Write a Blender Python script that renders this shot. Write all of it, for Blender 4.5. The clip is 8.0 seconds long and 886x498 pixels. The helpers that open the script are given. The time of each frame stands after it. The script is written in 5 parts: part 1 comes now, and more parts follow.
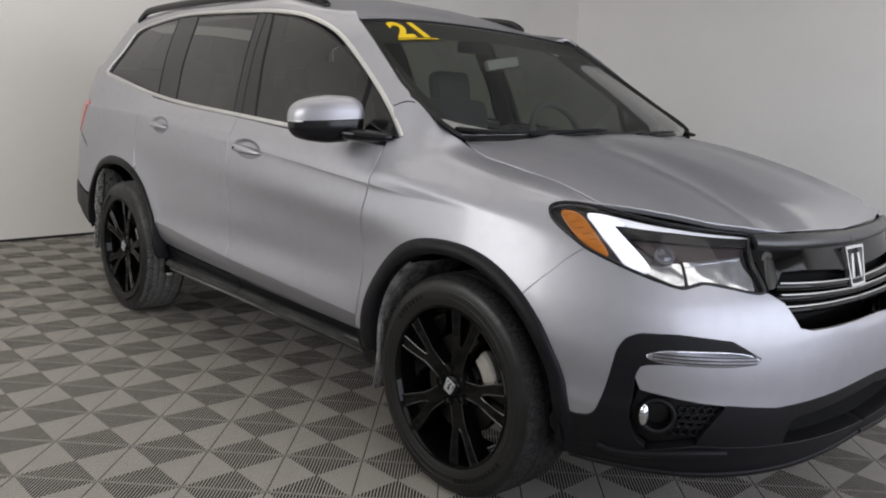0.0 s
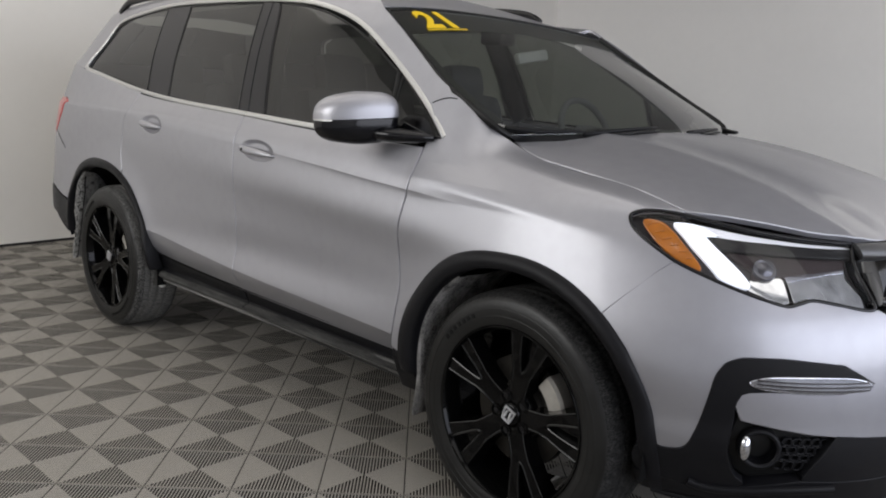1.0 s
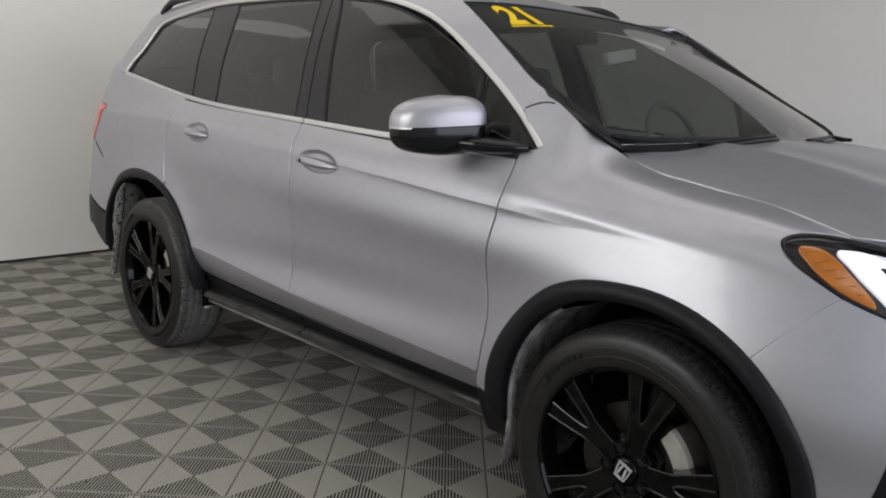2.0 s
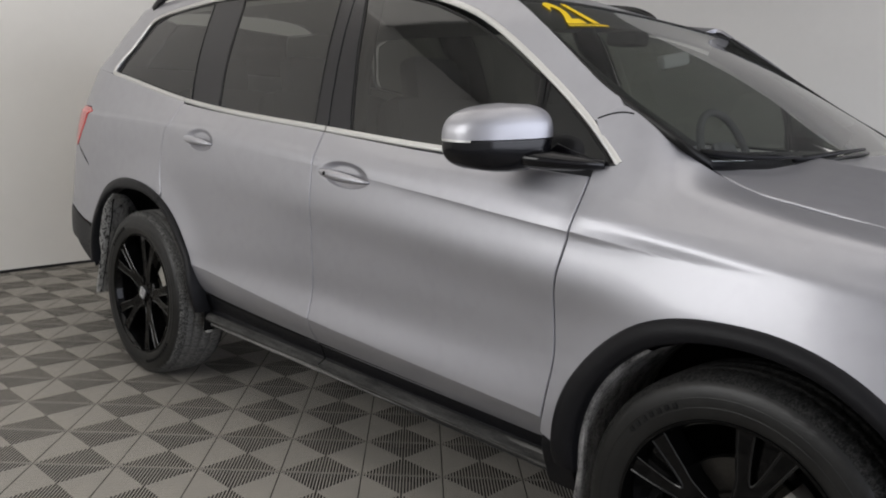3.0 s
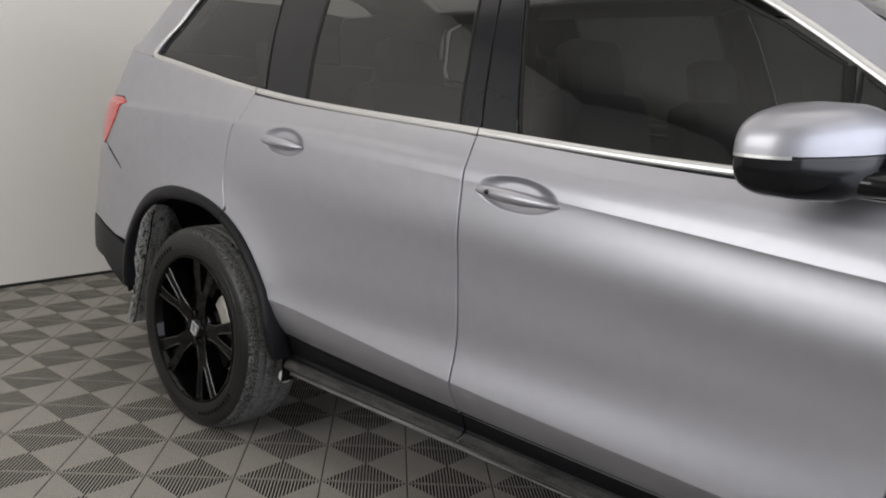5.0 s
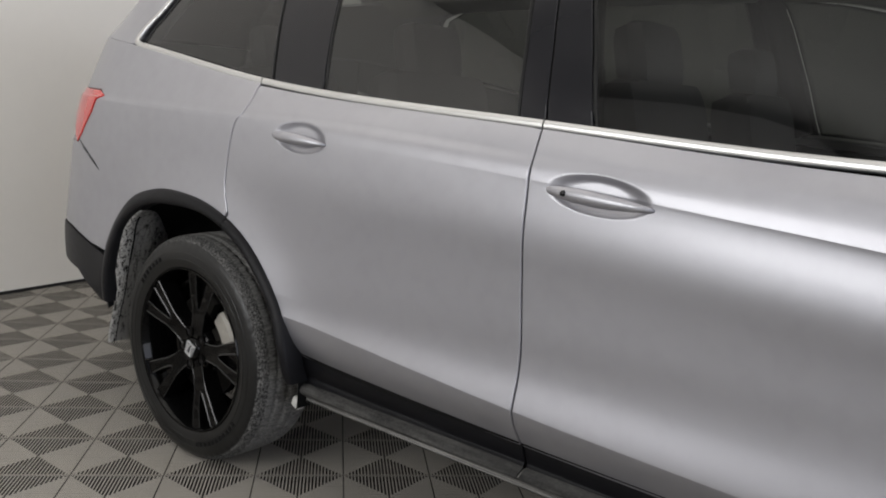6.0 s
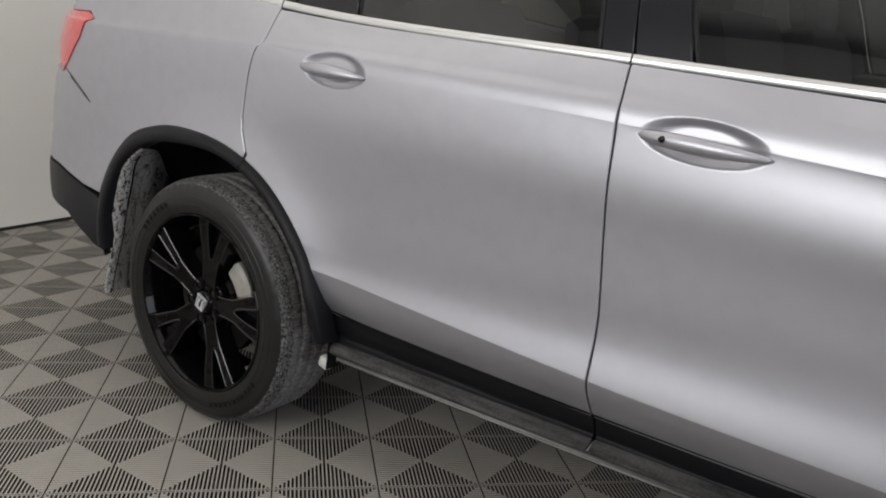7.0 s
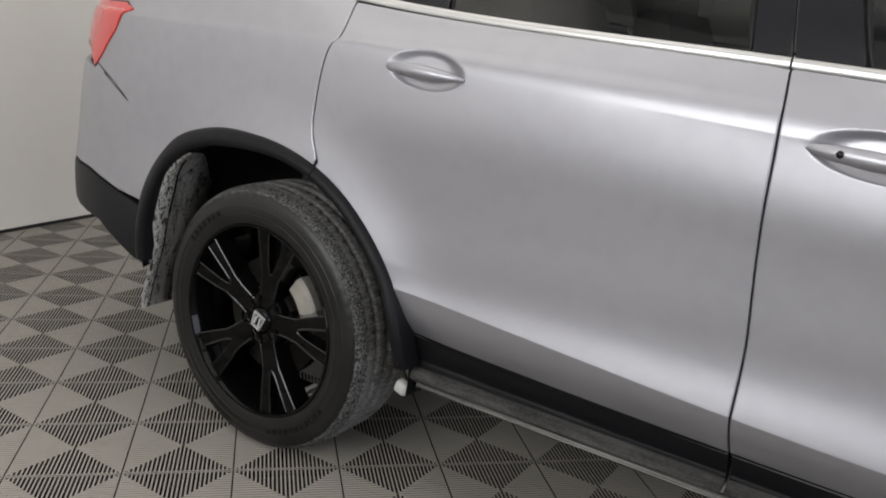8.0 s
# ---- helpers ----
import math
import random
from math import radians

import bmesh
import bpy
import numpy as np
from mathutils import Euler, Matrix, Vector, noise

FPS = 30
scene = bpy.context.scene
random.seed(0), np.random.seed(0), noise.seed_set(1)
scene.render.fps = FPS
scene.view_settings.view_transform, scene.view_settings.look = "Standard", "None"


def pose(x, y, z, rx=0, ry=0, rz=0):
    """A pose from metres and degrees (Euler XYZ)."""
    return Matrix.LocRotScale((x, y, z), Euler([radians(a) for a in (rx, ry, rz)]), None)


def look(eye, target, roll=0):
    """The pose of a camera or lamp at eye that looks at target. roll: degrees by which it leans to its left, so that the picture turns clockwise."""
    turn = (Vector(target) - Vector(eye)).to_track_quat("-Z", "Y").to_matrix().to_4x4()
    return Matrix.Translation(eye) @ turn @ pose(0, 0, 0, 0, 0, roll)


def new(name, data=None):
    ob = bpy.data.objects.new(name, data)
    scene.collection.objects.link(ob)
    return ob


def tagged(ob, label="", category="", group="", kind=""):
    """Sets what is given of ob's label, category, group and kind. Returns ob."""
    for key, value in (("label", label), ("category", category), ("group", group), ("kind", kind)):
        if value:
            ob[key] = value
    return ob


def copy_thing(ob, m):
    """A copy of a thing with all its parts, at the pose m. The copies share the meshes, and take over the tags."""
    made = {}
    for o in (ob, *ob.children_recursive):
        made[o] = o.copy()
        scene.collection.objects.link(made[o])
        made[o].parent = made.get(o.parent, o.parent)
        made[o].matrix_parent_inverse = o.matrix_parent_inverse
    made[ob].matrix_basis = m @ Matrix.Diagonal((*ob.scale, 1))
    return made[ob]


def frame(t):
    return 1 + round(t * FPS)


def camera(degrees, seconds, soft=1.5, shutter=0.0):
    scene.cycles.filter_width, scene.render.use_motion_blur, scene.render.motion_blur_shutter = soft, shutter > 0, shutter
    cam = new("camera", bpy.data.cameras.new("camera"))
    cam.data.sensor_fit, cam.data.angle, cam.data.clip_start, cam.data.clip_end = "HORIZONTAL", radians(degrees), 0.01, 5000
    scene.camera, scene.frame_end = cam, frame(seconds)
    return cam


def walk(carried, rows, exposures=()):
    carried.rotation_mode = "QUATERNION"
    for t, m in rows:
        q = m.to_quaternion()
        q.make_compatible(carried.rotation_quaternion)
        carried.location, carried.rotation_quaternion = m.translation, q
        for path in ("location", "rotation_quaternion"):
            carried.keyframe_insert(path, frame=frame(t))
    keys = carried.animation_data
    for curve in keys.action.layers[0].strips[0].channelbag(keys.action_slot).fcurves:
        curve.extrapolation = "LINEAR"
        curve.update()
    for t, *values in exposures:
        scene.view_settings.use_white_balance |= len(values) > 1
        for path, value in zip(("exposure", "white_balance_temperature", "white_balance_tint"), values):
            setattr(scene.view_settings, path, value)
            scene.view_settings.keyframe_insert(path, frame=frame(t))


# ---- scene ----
cam = camera(56.3, 8.0, soft=1.9)
PATH = [
    (0, (3.32, -2.746, 1.314), (1.863, -1.424, 0.952), 2.9),
    (0.5, (3.089, -2.773, 1.323), (1.662, -1.422, 0.953), 2.3),
    (1, (2.907, -2.764, 1.301), (1.52, -1.371, 0.934), 2.7),
    (1.5, (2.696, -2.706, 1.295), (1.258, -1.369, 0.915), 2.0),
    (1.7, (2.622, -2.685, 1.287), (1.183, -1.346, 0.919), 2.2),
    (3, (2.126, -2.625, 1.298), (0.749, -1.218, 0.945), 2.8),
    (3.5, (1.87, -2.55, 1.272), (0.482, -1.156, 0.911), 2.1),
    (4, (1.675, -2.51, 1.282), (0.277, -1.124, 0.927), 2.7),
    (4.5, (1.459, -2.493, 1.273), (0.084, -1.085, 0.915), 3.3),
    (5, (1.227, -2.515, 1.267), (-0.099, -1.063, 0.904), 3.6),
    (6.3, (0.759, -2.464, 1.218), (-0.436, -0.904, 0.843), 4.0),
    (6.5, (0.708, -2.452, 1.219), (-0.464, -0.889, 0.789), 4.2),
    (7, (0.533, -2.441, 1.203), (-0.597, -0.869, 0.7), 4.5),
    (7.5, (0.337, -2.47, 1.212), (-0.739, -0.863, 0.706), 4.9),
    (8, (0.178, -2.463, 1.194), (-0.889, -0.852, 0.675), 5.0),
]
walk(cam, [(t, look(eye, target, roll)) for t, eye, target, roll in PATH],
     exposures=[(0, -.31), (2, -.32), (4, -.25), (6, -.14), (8, .01)])

# ---------- light: ceiling panels of a closed room, daylight through the opening ahead of the car, and added fill lamps ---
world = bpy.data.worlds.new("sky")
scene.world = world
world.use_nodes = True
sky = world.node_tree.nodes.new("ShaderNodeTexSky")
sky.sky_type, sky.sun_disc = "NISHITA", False
sky.sun_elevation, sky.sun_rotation = radians(40), radians(200)
world.node_tree.nodes["Background"].inputs["Strength"].default_value = 0.10
world.node_tree.links.new(sky.outputs["Color"], world.node_tree.nodes["Background"].inputs["Color"])


def area(name, place, target, sx, sy, watts, colour):
    data = bpy.data.lights.new(name, "AREA")
    data.shape, data.size, data.size_y, data.energy, data.color = "RECTANGLE", sx, sy, watts, colour
    ob = new(name, data)
    ob.matrix_world = look(place, target)
    return ob


LAMPS = [(-2.3, -2.05), (1.2, -2.05), (4.7, -2.05), (-2.3, -.3), (1.2, -.3), (4.7, -.3)]
CEILING = 4.2
for lx, ly in LAMPS:
    area("ceiling_light_glow", (lx, ly, CEILING - .09), (lx, ly, 0), 3.0, 1.4, 17 if ly < -1 else 22, (1.0, .955, .90))
# added lamp, out of view, that brightens the hood front and the north wall
area("fill_panel_glow", (3.75, 6.1, CEILING - .09), (3.75, 6.1, 0), 5.9, 1.2, 42, (1.0, .965, .92))
area("daylight_east", (7.35, .6, 1.95), (0, .6, 1.3), 11.6, 3.3, 510, (.87, .89, 1.0))
# added fill lamp, out of view, for the highlights along the near flank
area("south_fill", (-.9, -5.55, 2.55), (-.9, 0, 2.2), 3.6, 2.1, 152, (1.0, .985, .965))


# ---------- materials ----------
def mat(name, base, rough=.5, metal=0., var=.0, scale=8., bump=.0, bscale=200., coat=0., spec=.5, tint=None, emit=0., fine=.0, rvar=0.):
    m = bpy.data.materials.new(name)
    m.use_nodes = True
    nt = m.node_tree
    b = nt.nodes["Principled BSDF"]
    b.inputs["Base Color"].default_value = (*base, 1)
    b.inputs["Roughness"].default_value = rough
    b.inputs["Metallic"].default_value = metal
    b.inputs["Coat Weight"].default_value = coat
    b.inputs["Coat Roughness"].default_value = .04
    b.inputs["Specular IOR Level"].default_value = spec
    co = nt.nodes.new("ShaderNodeTexCoord")
    if emit:
        b.inputs["Emission Color"].default_value = (*base, 1)
        b.inputs["Emission Strength"].default_value = emit
    if var or fine:
        n1, n2 = nt.nodes.new("ShaderNodeTexNoise"), nt.nodes.new("ShaderNodeTexNoise")
        n1.inputs["Scale"].default_value, n1.inputs["Detail"].default_value = scale, 5
        n2.inputs["Scale"].default_value, n2.inputs["Detail"].default_value = scale * 14, 2
        add = nt.nodes.new("ShaderNodeMath")
        add.operation = "MULTIPLY_ADD"
        add.inputs[1].default_value = fine / max(var, .001) * .5
        ramp = nt.nodes.new("ShaderNodeMix")
        ramp.data_type = "RGBA"
        lo, hi = [max(0, c * (1 - var - fine)) for c in base], [min(1, c * (1 + var + fine)) for c in base]
        if tint:
            hi = tint
        ramp.inputs["A"].default_value, ramp.inputs["B"].default_value = (*lo, 1), (*hi, 1)
        for n in (n1, n2):
            nt.links.new(co.outputs["Object"], n.inputs["Vector"])
        nt.links.new(n2.outputs["Fac"], add.inputs[0])
        nt.links.new(n1.outputs["Fac"], add.inputs[2])
        nt.links.new(add.outputs[0], ramp.inputs["Factor"])
        nt.links.new(ramp.outputs["Result"], b.inputs["Base Color"])
        if rvar:
            mr = nt.nodes.new("ShaderNodeMapRange")
            mr.inputs["To Min"].default_value, mr.inputs["To Max"].default_value = max(0, rough - rvar), min(1, rough + rvar)
            nt.links.new(n1.outputs["Fac"], mr.inputs["Value"])
            nt.links.new(mr.outputs["Result"], b.inputs["Roughness"])
    if bump:
        n3 = nt.nodes.new("ShaderNodeTexNoise")
        n3.inputs["Scale"].default_value, n3.inputs["Detail"].default_value = bscale, 3
        bp = nt.nodes.new("ShaderNodeBump")
        bp.inputs["Strength"].default_value, bp.inputs["Distance"].default_value = bump, .002
        nt.links.new(co.outputs["Object"], n3.inputs["Vector"])
        nt.links.new(n3.outputs["Fac"], bp.inputs["Height"])
        nt.links.new(bp.outputs["Normal"], b.inputs["Normal"])
    return m


def pane_mat(name, colour, gloss=.02, f0=.07):
    """Thin coated glass: tinted see-through with a sharp reflection that grows at a slant, alike from both sides."""
    m = bpy.data.materials.new(name)
    m.use_nodes = True
    nt = m.node_tree
    nt.nodes.remove(nt.nodes["Principled BSDF"])
    tr, gl, mix, lw, pw, ma = (nt.nodes.new("ShaderNode" + n) for n in ("BsdfTransparent", "BsdfGlossy", "MixShader", "LayerWeight", "Math", "Math"))
    tr.inputs["Color"].default_value = (*colour, 1)
    gl.inputs["Roughness"].default_value, gl.inputs["Color"].default_value = gloss, (1, 1, 1, 1)
    lw.inputs["Blend"].default_value = .5
    pw.operation, ma.operation = "POWER", "MULTIPLY_ADD"
    pw.inputs[1].default_value, ma.inputs[1].default_value, ma.inputs[2].default_value = 5, 1 - f0, f0
    nt.links.new(lw.outputs["Facing"], pw.inputs[0])
    nt.links.new(pw.outputs[0], ma.inputs[0])
    nt.links.new(ma.outputs[0], mix.inputs[0])
    nt.links.new(tr.outputs[0], mix.inputs[1])
    nt.links.new(gl.outputs[0], mix.inputs[2])
    nt.links.new(mix.outputs[0], nt.nodes["Material Output"].inputs["Surface"])
    return m


def streaked(name, dark, pale, stretch, scale, lo, hi, bump, speck=.35):
    """Dried dirt in streaks over dark plastic, with fine specks in it."""
    m = bpy.data.materials.new(name)
    m.use_nodes = True
    nt = m.node_tree
    b = nt.nodes["Principled BSDF"]
    b.inputs["Roughness"].default_value, b.inputs["Specular IOR Level"].default_value = .8, .15
    co, mp, n1, n2 = (nt.nodes.new(n) for n in ("ShaderNodeTexCoord", "ShaderNodeMapping", "ShaderNodeTexNoise", "ShaderNodeTexNoise"))
    mp.inputs["Scale"].default_value = stretch
    n1.inputs["Scale"].default_value, n1.inputs["Detail"].default_value, n1.inputs["Roughness"].default_value = scale, 6, .7
    n2.inputs["Scale"].default_value, n2.inputs["Detail"].default_value = 150, 2
    nt.links.new(co.outputs["Object"], mp.inputs["Vector"])
    nt.links.new(mp.outputs["Vector"], n1.inputs["Vector"])
    nt.links.new(co.outputs["Object"], n2.inputs["Vector"])
    both_n = nt.nodes.new("ShaderNodeMath")
    both_n.operation = "MULTIPLY_ADD"
    both_n.inputs[1].default_value = speck
    nt.links.new(n2.outputs["Fac"], both_n.inputs[0])
    nt.links.new(n1.outputs["Fac"], both_n.inputs[2])
    mr, mix, bp = (nt.nodes.new(n) for n in ("ShaderNodeMapRange", "ShaderNodeMix", "ShaderNodeBump"))
    mr.inputs["From Min"].default_value, mr.inputs["From Max"].default_value = lo + speck / 2, hi + speck / 2
    mix.data_type = "RGBA"
    mix.inputs["A"].default_value, mix.inputs["B"].default_value = (*dark, 1), (*pale, 1)
    nt.links.new(both_n.outputs[0], mr.inputs["Value"])
    nt.links.new(mr.outputs["Result"], mix.inputs["Factor"])
    nt.links.new(mix.outputs["Result"], b.inputs["Base Color"])
    bp.inputs["Strength"].default_value, bp.inputs["Distance"].default_value = bump, .003
    nt.links.new(mr.outputs["Result"], bp.inputs["Height"])
    nt.links.new(bp.outputs["Normal"], b.inputs["Normal"])
    return m


PAINT = mat("silver_paint", (.342, .341, .366), .45, .80, var=.03, scale=1.5, bump=.02, bscale=1400, coat=.5, fine=.05)
PAINT.node_tree.nodes["Principled BSDF"].inputs["Coat Roughness"].default_value = .12
CLAD = mat("black_cladding", (.005, .005, .006), .42, var=.25, scale=3, bump=.25, bscale=900, fine=.2, rvar=.06, spec=.17)
DUSTY = streaked("dusty_cladding", (.014, .014, .0135), (.32, .314, .298), (1.1, 60, 90), 1.0, .42, .70, .3, .06)
LEDGE = streaked("dusted_ledge", (.016, .016, .0155), (.085, .0835, .079), (4, 22, 22), 1.0, .36, .74, .2, .3)
PALE = mat("pale_plastic", (.42, .42, .40), .6, var=.25, scale=25, fine=.2)
GLOSS = mat("gloss_black", (.004, .004, .005), .14, var=.2, scale=4, spec=.35)
RIM = mat("black_rim", (.0022, .0022, .0022), .07, var=.3, scale=10, spec=.16)
# same black lacquer as the rim, lightened to paint highlights along spoke edges
RIM_GLINT = mat("rim_edge_glint", (.010, .010, .010), .16, var=.3, scale=14, spec=.42)
TYRE = mat("tyre_rubber", (.005, .005, .005), .38, var=.35, scale=9, bump=.25, bscale=300, fine=.3, tint=(.011, .011, .0105), rvar=.1, spec=.36)
TREAD = streaked("dusty_tread", (.050, .0493, .047), (.27, .266, .253), (160, 30, 160), 1.0, .30, .76, .2, .2)
SHOULDER = streaked("speckled_shoulder", (.016, .016, .0155), (.22, .217, .208), (240, 240, 120), 1.0, .42, .72, .3, .3)
TREAD_F = streaked("worn_tread", (.009, .009, .009), (.05, .049, .047), (230, 45, 230), 1.0, .42, .74, .35)
CHROME = mat("satin_chrome", (.60, .60, .59), .36, 1.0, var=.05, scale=10)
STEEL = mat("brake_steel", (.035, .033, .03), .4, 1.0, var=.4, scale=14, fine=.3)
DARK = mat("dark_inside", (.006, .006, .006), .9, var=.3, scale=6, spec=.1)
FABRIC = mat("seat_cloth", (.045, .045, .047), .9, var=.25, scale=30, bump=.4, bscale=700)
LINING = mat("grey_headlining", (.34, .34, .32), .9, var=.1, scale=20)
MUD = streaked("dried_mud", (.012, .012, .011), (.25, .246, .236), (50, 50, 8), 1.0, .34, .50, .8)
SPLASH = streaked("splashed_mud", (.008, .008, .007), (.30, .296, .284), (85, 85, 40), 1.0, .40, .54, .2)
MUD_DARK = streaked("dusty_liner", (.05, .049, .047), (.38, .37, .355), (30, 30, 7), 1.0, .35, .75, .6)
EMBLEM = mat("bright_emblem", (.62, .62, .62), .28, .4, var=.05, scale=30)
GREY_TRIM = mat("grey_trim", (.17, .17, .165), .5, var=.1, scale=20)
PILLAR = mat("pillar_black", (.010, .010, .012), .15, var=.2, scale=4, spec=.32)
AMBER = mat("amber_reflector", (.40, .125, .006), .2, var=.5, scale=45, coat=.9)
RED = mat("red_lens", (.50, .022, .018), .16, var=.12, scale=20, coat=.8)
WHITE_LAMP = mat("light_guide", (.85, .88, .95), .25, emit=.65)
SILVER_BOWL = mat("lamp_reflector", (.66, .67, .70), .10, 1.0, var=.3, scale=30)
BEZEL = mat("lamp_bezel", (.035, .032, .032), .3, var=.2, scale=20)
STICKER = mat("yellow_sticker", (.80, .55, .01), .5, var=.05, scale=30)
LETTER = mat("raised_lettering", (.010, .010, .010), .7, var=.2, scale=40, spec=.1)
TINTED = pane_mat("tinted_glass", (.175, .184, .166), f0=.062)
FRONT_TINT = pane_mat("light_tinted_glass", (.165, .174, .157), f0=.060)
SCREEN = pane_mat("windscreen_glass", (.84, .89, .83), f0=.14)
CLEAR = pane_mat("lamp_cover", (.95, .95, .97), f0=.02)
BANDED = mat("windscreen_band", (.008, .008, .008), .35, var=.2, scale=10, spec=.2)
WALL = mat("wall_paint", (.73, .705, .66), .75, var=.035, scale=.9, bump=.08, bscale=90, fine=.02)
# north wall: base colour raised to make up for light that falls short there
WALL_B = mat("wall_paint_brightened", (.90, .885, .86), .75, var=.035, scale=.9, bump=.08, bscale=90, fine=.02)
CEIL = mat("ceiling_paint", (.36, .36, .355), .9, var=.1, scale=1.2)
FIXTURE = mat("fitting_enamel", (.75, .75, .74), .4, var=.03, scale=4)
WALL_S = mat("wall_paint_white", (.70, .69, .67), .75, var=.03, scale=.9, bump=.08, bscale=90)
BASE = mat("black_base_gap", (.012, .012, .013), .6, var=.3, scale=8)
TILE = mat("grey_plastic_tile", (.300, .294, .281), .55, spec=.25, var=.14, scale=1.1, bump=.1, bscale=240, fine=.12, tint=(.330, .305, .264), rvar=.1)
# rib sides of the tiles: shade in the grooves, put into the colour
RIB_SHADE = mat("tile_side_shade", (.034, .032, .030), .8, var=.3, scale=6, spec=.1)
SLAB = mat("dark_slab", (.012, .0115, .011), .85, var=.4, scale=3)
CONCRETE = mat("plain_floor", (.17, .168, .16), .55, var=.15, scale=1.5)


# ---------- building helpers ----------
def part(name, bm, material, parent=None, label="", normals=None):
    me = bpy.data.meshes.new(name)
    if isinstance(bm, tuple):
        me.from_pydata(bm[0], [], bm[1])
    else:
        bm.to_mesh(me)
        bm.free()
    me.polygons.foreach_set("use_smooth", [True] * len(me.polygons))
    me.materials.append(material)
    if normals is not None:
        me.normals_split_custom_set_from_vertices(normals)
    ob = new(name, me)
    ob.parent = parent
    if label:
        ob["label"] = label
    return ob


def sharp(ob, degrees=35):
    ob.data.set_sharp_from_angle(angle=radians(degrees))
    return ob


def empty(name, place=(0, 0, 0), parent=None):
    ob = new(name)
    ob.location = place
    ob.parent = parent
    ob.empty_display_size = .1
    return ob


def box(bm, c, size, bevel=.0, turn=None):
    m = Matrix.Translation(c) @ (turn or Matrix()) @ Matrix.Diagonal((*size, 1))
    made = bmesh.ops.create_cube(bm, size=1, matrix=m)["verts"]
    if bevel:
        edges = {e for v in made for e in v.link_edges}
        bmesh.ops.bevel(bm, geom=list(edges), offset=bevel, segments=2, profile=.6, affect="EDGES")
    return bm


def boxed(name, c, size, bevel, material, parent=None, label="", turn=None):
    return sharp(part(name, box(bmesh.new(), c, size, bevel, turn), material, parent, label), 40)


def lathe(profile, segs, y0=0.):
    """A ring about the y axis from (radius, y) points."""
    verts, faces, n = [], [], len(profile)
    for i in range(segs):
        a = 2 * math.pi * i / segs
        verts += [(r * math.cos(a), y + y0, r * math.sin(a)) for r, y in profile]
    for i in range(segs):
        j = (i + 1) % segs
        faces += [(i * n + k, i * n + k + 1, j * n + k + 1, j * n + k) for k in range(n - 1)]
    return verts, faces


def tube(path, radius, ring=8, squash=1.):
    """A round bar along a path of points."""
    pts = [Vector(p) for p in path]
    verts, faces = [], []
    for i, p in enumerate(pts):
        d = (pts[min(i + 1, len(pts) - 1)] - pts[max(i - 1, 0)]).normalized()
        a = d.cross(Vector((0, 0, 1)))
        a = a.normalized() if a.length > .01 else Vector((1, 0, 0))
        b = a.cross(d)
        r = radius if not isinstance(radius, (list, tuple)) else radius[i]
        verts += [tuple(p + (a * math.cos(t) + b * squash * math.sin(t)) * r) for t in (2 * math.pi * k / ring for k in range(ring))]
    for i in range(len(pts) - 1):
        faces += [(i * ring + k, i * ring + (k + 1) % ring, (i + 1) * ring + (k + 1) % ring, (i + 1) * ring + k) for k in range(ring)]
    faces += [tuple(range(ring))[::-1], tuple((len(pts) - 1) * ring + k for k in range(ring))]
    return verts, faces


def rounded(points, n=8, closed=True):
    """A smooth line through points (Catmull-Rom)."""
    pts = [Vector(p) for p in points]
    out = []
    m = len(pts)
    for i in range(m if closed else m - 1):
        p0, p1, p2, p3 = (pts[(i + o) % m] if closed else pts[min(max(i + o, 0), m - 1)] for o in (-1, 0, 1, 2))
        for k in range(n):
            u = k / n
            out.append(p1 + (p2 - p0) * (.5 * u) + (2 * p0 - 5 * p1 + 4 * p2 - p3) * (.5 * u * u) + (3 * (p1 - p2) + p3 - p0) * (.5 * u ** 3))
    if not closed:
        out.append(pts[-1])
    return [tuple(p) for p in out]


def softened(points, q=.22):
    """A closed line with its corners cut and rounded."""
    for _ in range(2):
        out = []
        for i, p in enumerate(points):
            r = points[(i + 1) % len(points)]
            out += [tuple(a + (b - a) * q for a, b in zip(p, r)), tuple(b + (a - b) * q for a, b in zip(p, r))]
        points = out
    return points


def dense(points, n=4):
    """A closed line with straight sides, each cut into n."""
    out = []
    for i, p in enumerate(points):
        q = points[(i + 1) % len(points)]
        out += [tuple(a + (b - a) * k / n for a, b in zip(p, q)) for k in range(n)]
    return out


# ---------- the car's skin as lofted sections: s runs rear to front along the flank and round both ends, v up the section ----------
def smooth(keys):
    """A smooth curve through (x, value) keys."""
    xs = np.array([k[0] for k in keys], float)
    ys = np.array([k[1] for k in keys], float)
    d = np.diff(ys) / np.diff(xs)
    m = np.zeros(len(xs))
    if len(xs) > 2:
        same = d[:-1] * d[1:] > 0
        h = np.diff(xs)
        w = (d[:-1] * h[1:] + d[1:] * h[:-1]) / (h[1:] + h[:-1])
        lim = 3 * np.minimum(abs(d[:-1]), abs(d[1:]))
        m[1:-1] = np.where(same, np.sign(w) * np.minimum(abs(w), lim), 0)
    m[0], m[-1] = d[0], d[-1]

    def f(x):
        x = np.clip(np.asarray(x, float), xs[0], xs[-1])
        i = np.clip(np.searchsorted(xs, x) - 1, 0, len(xs) - 2)
        h = xs[i + 1] - xs[i]
        u = (x - xs[i]) / h
        return ((1 + 2 * u) * (1 - u) ** 2 * ys[i] + u * (1 - u) ** 2 * h * m[i]
                + u * u * (3 - 2 * u) * ys[i + 1] + u * u * (u - 1) * h * m[i + 1])
    return f


FRONT_S, REAR_S, ROUND = 1.30, -1.55, 0.96     # where the corners begin, and metres of s for one radian of corner
AXLE, HUB = 1.41, 0.37
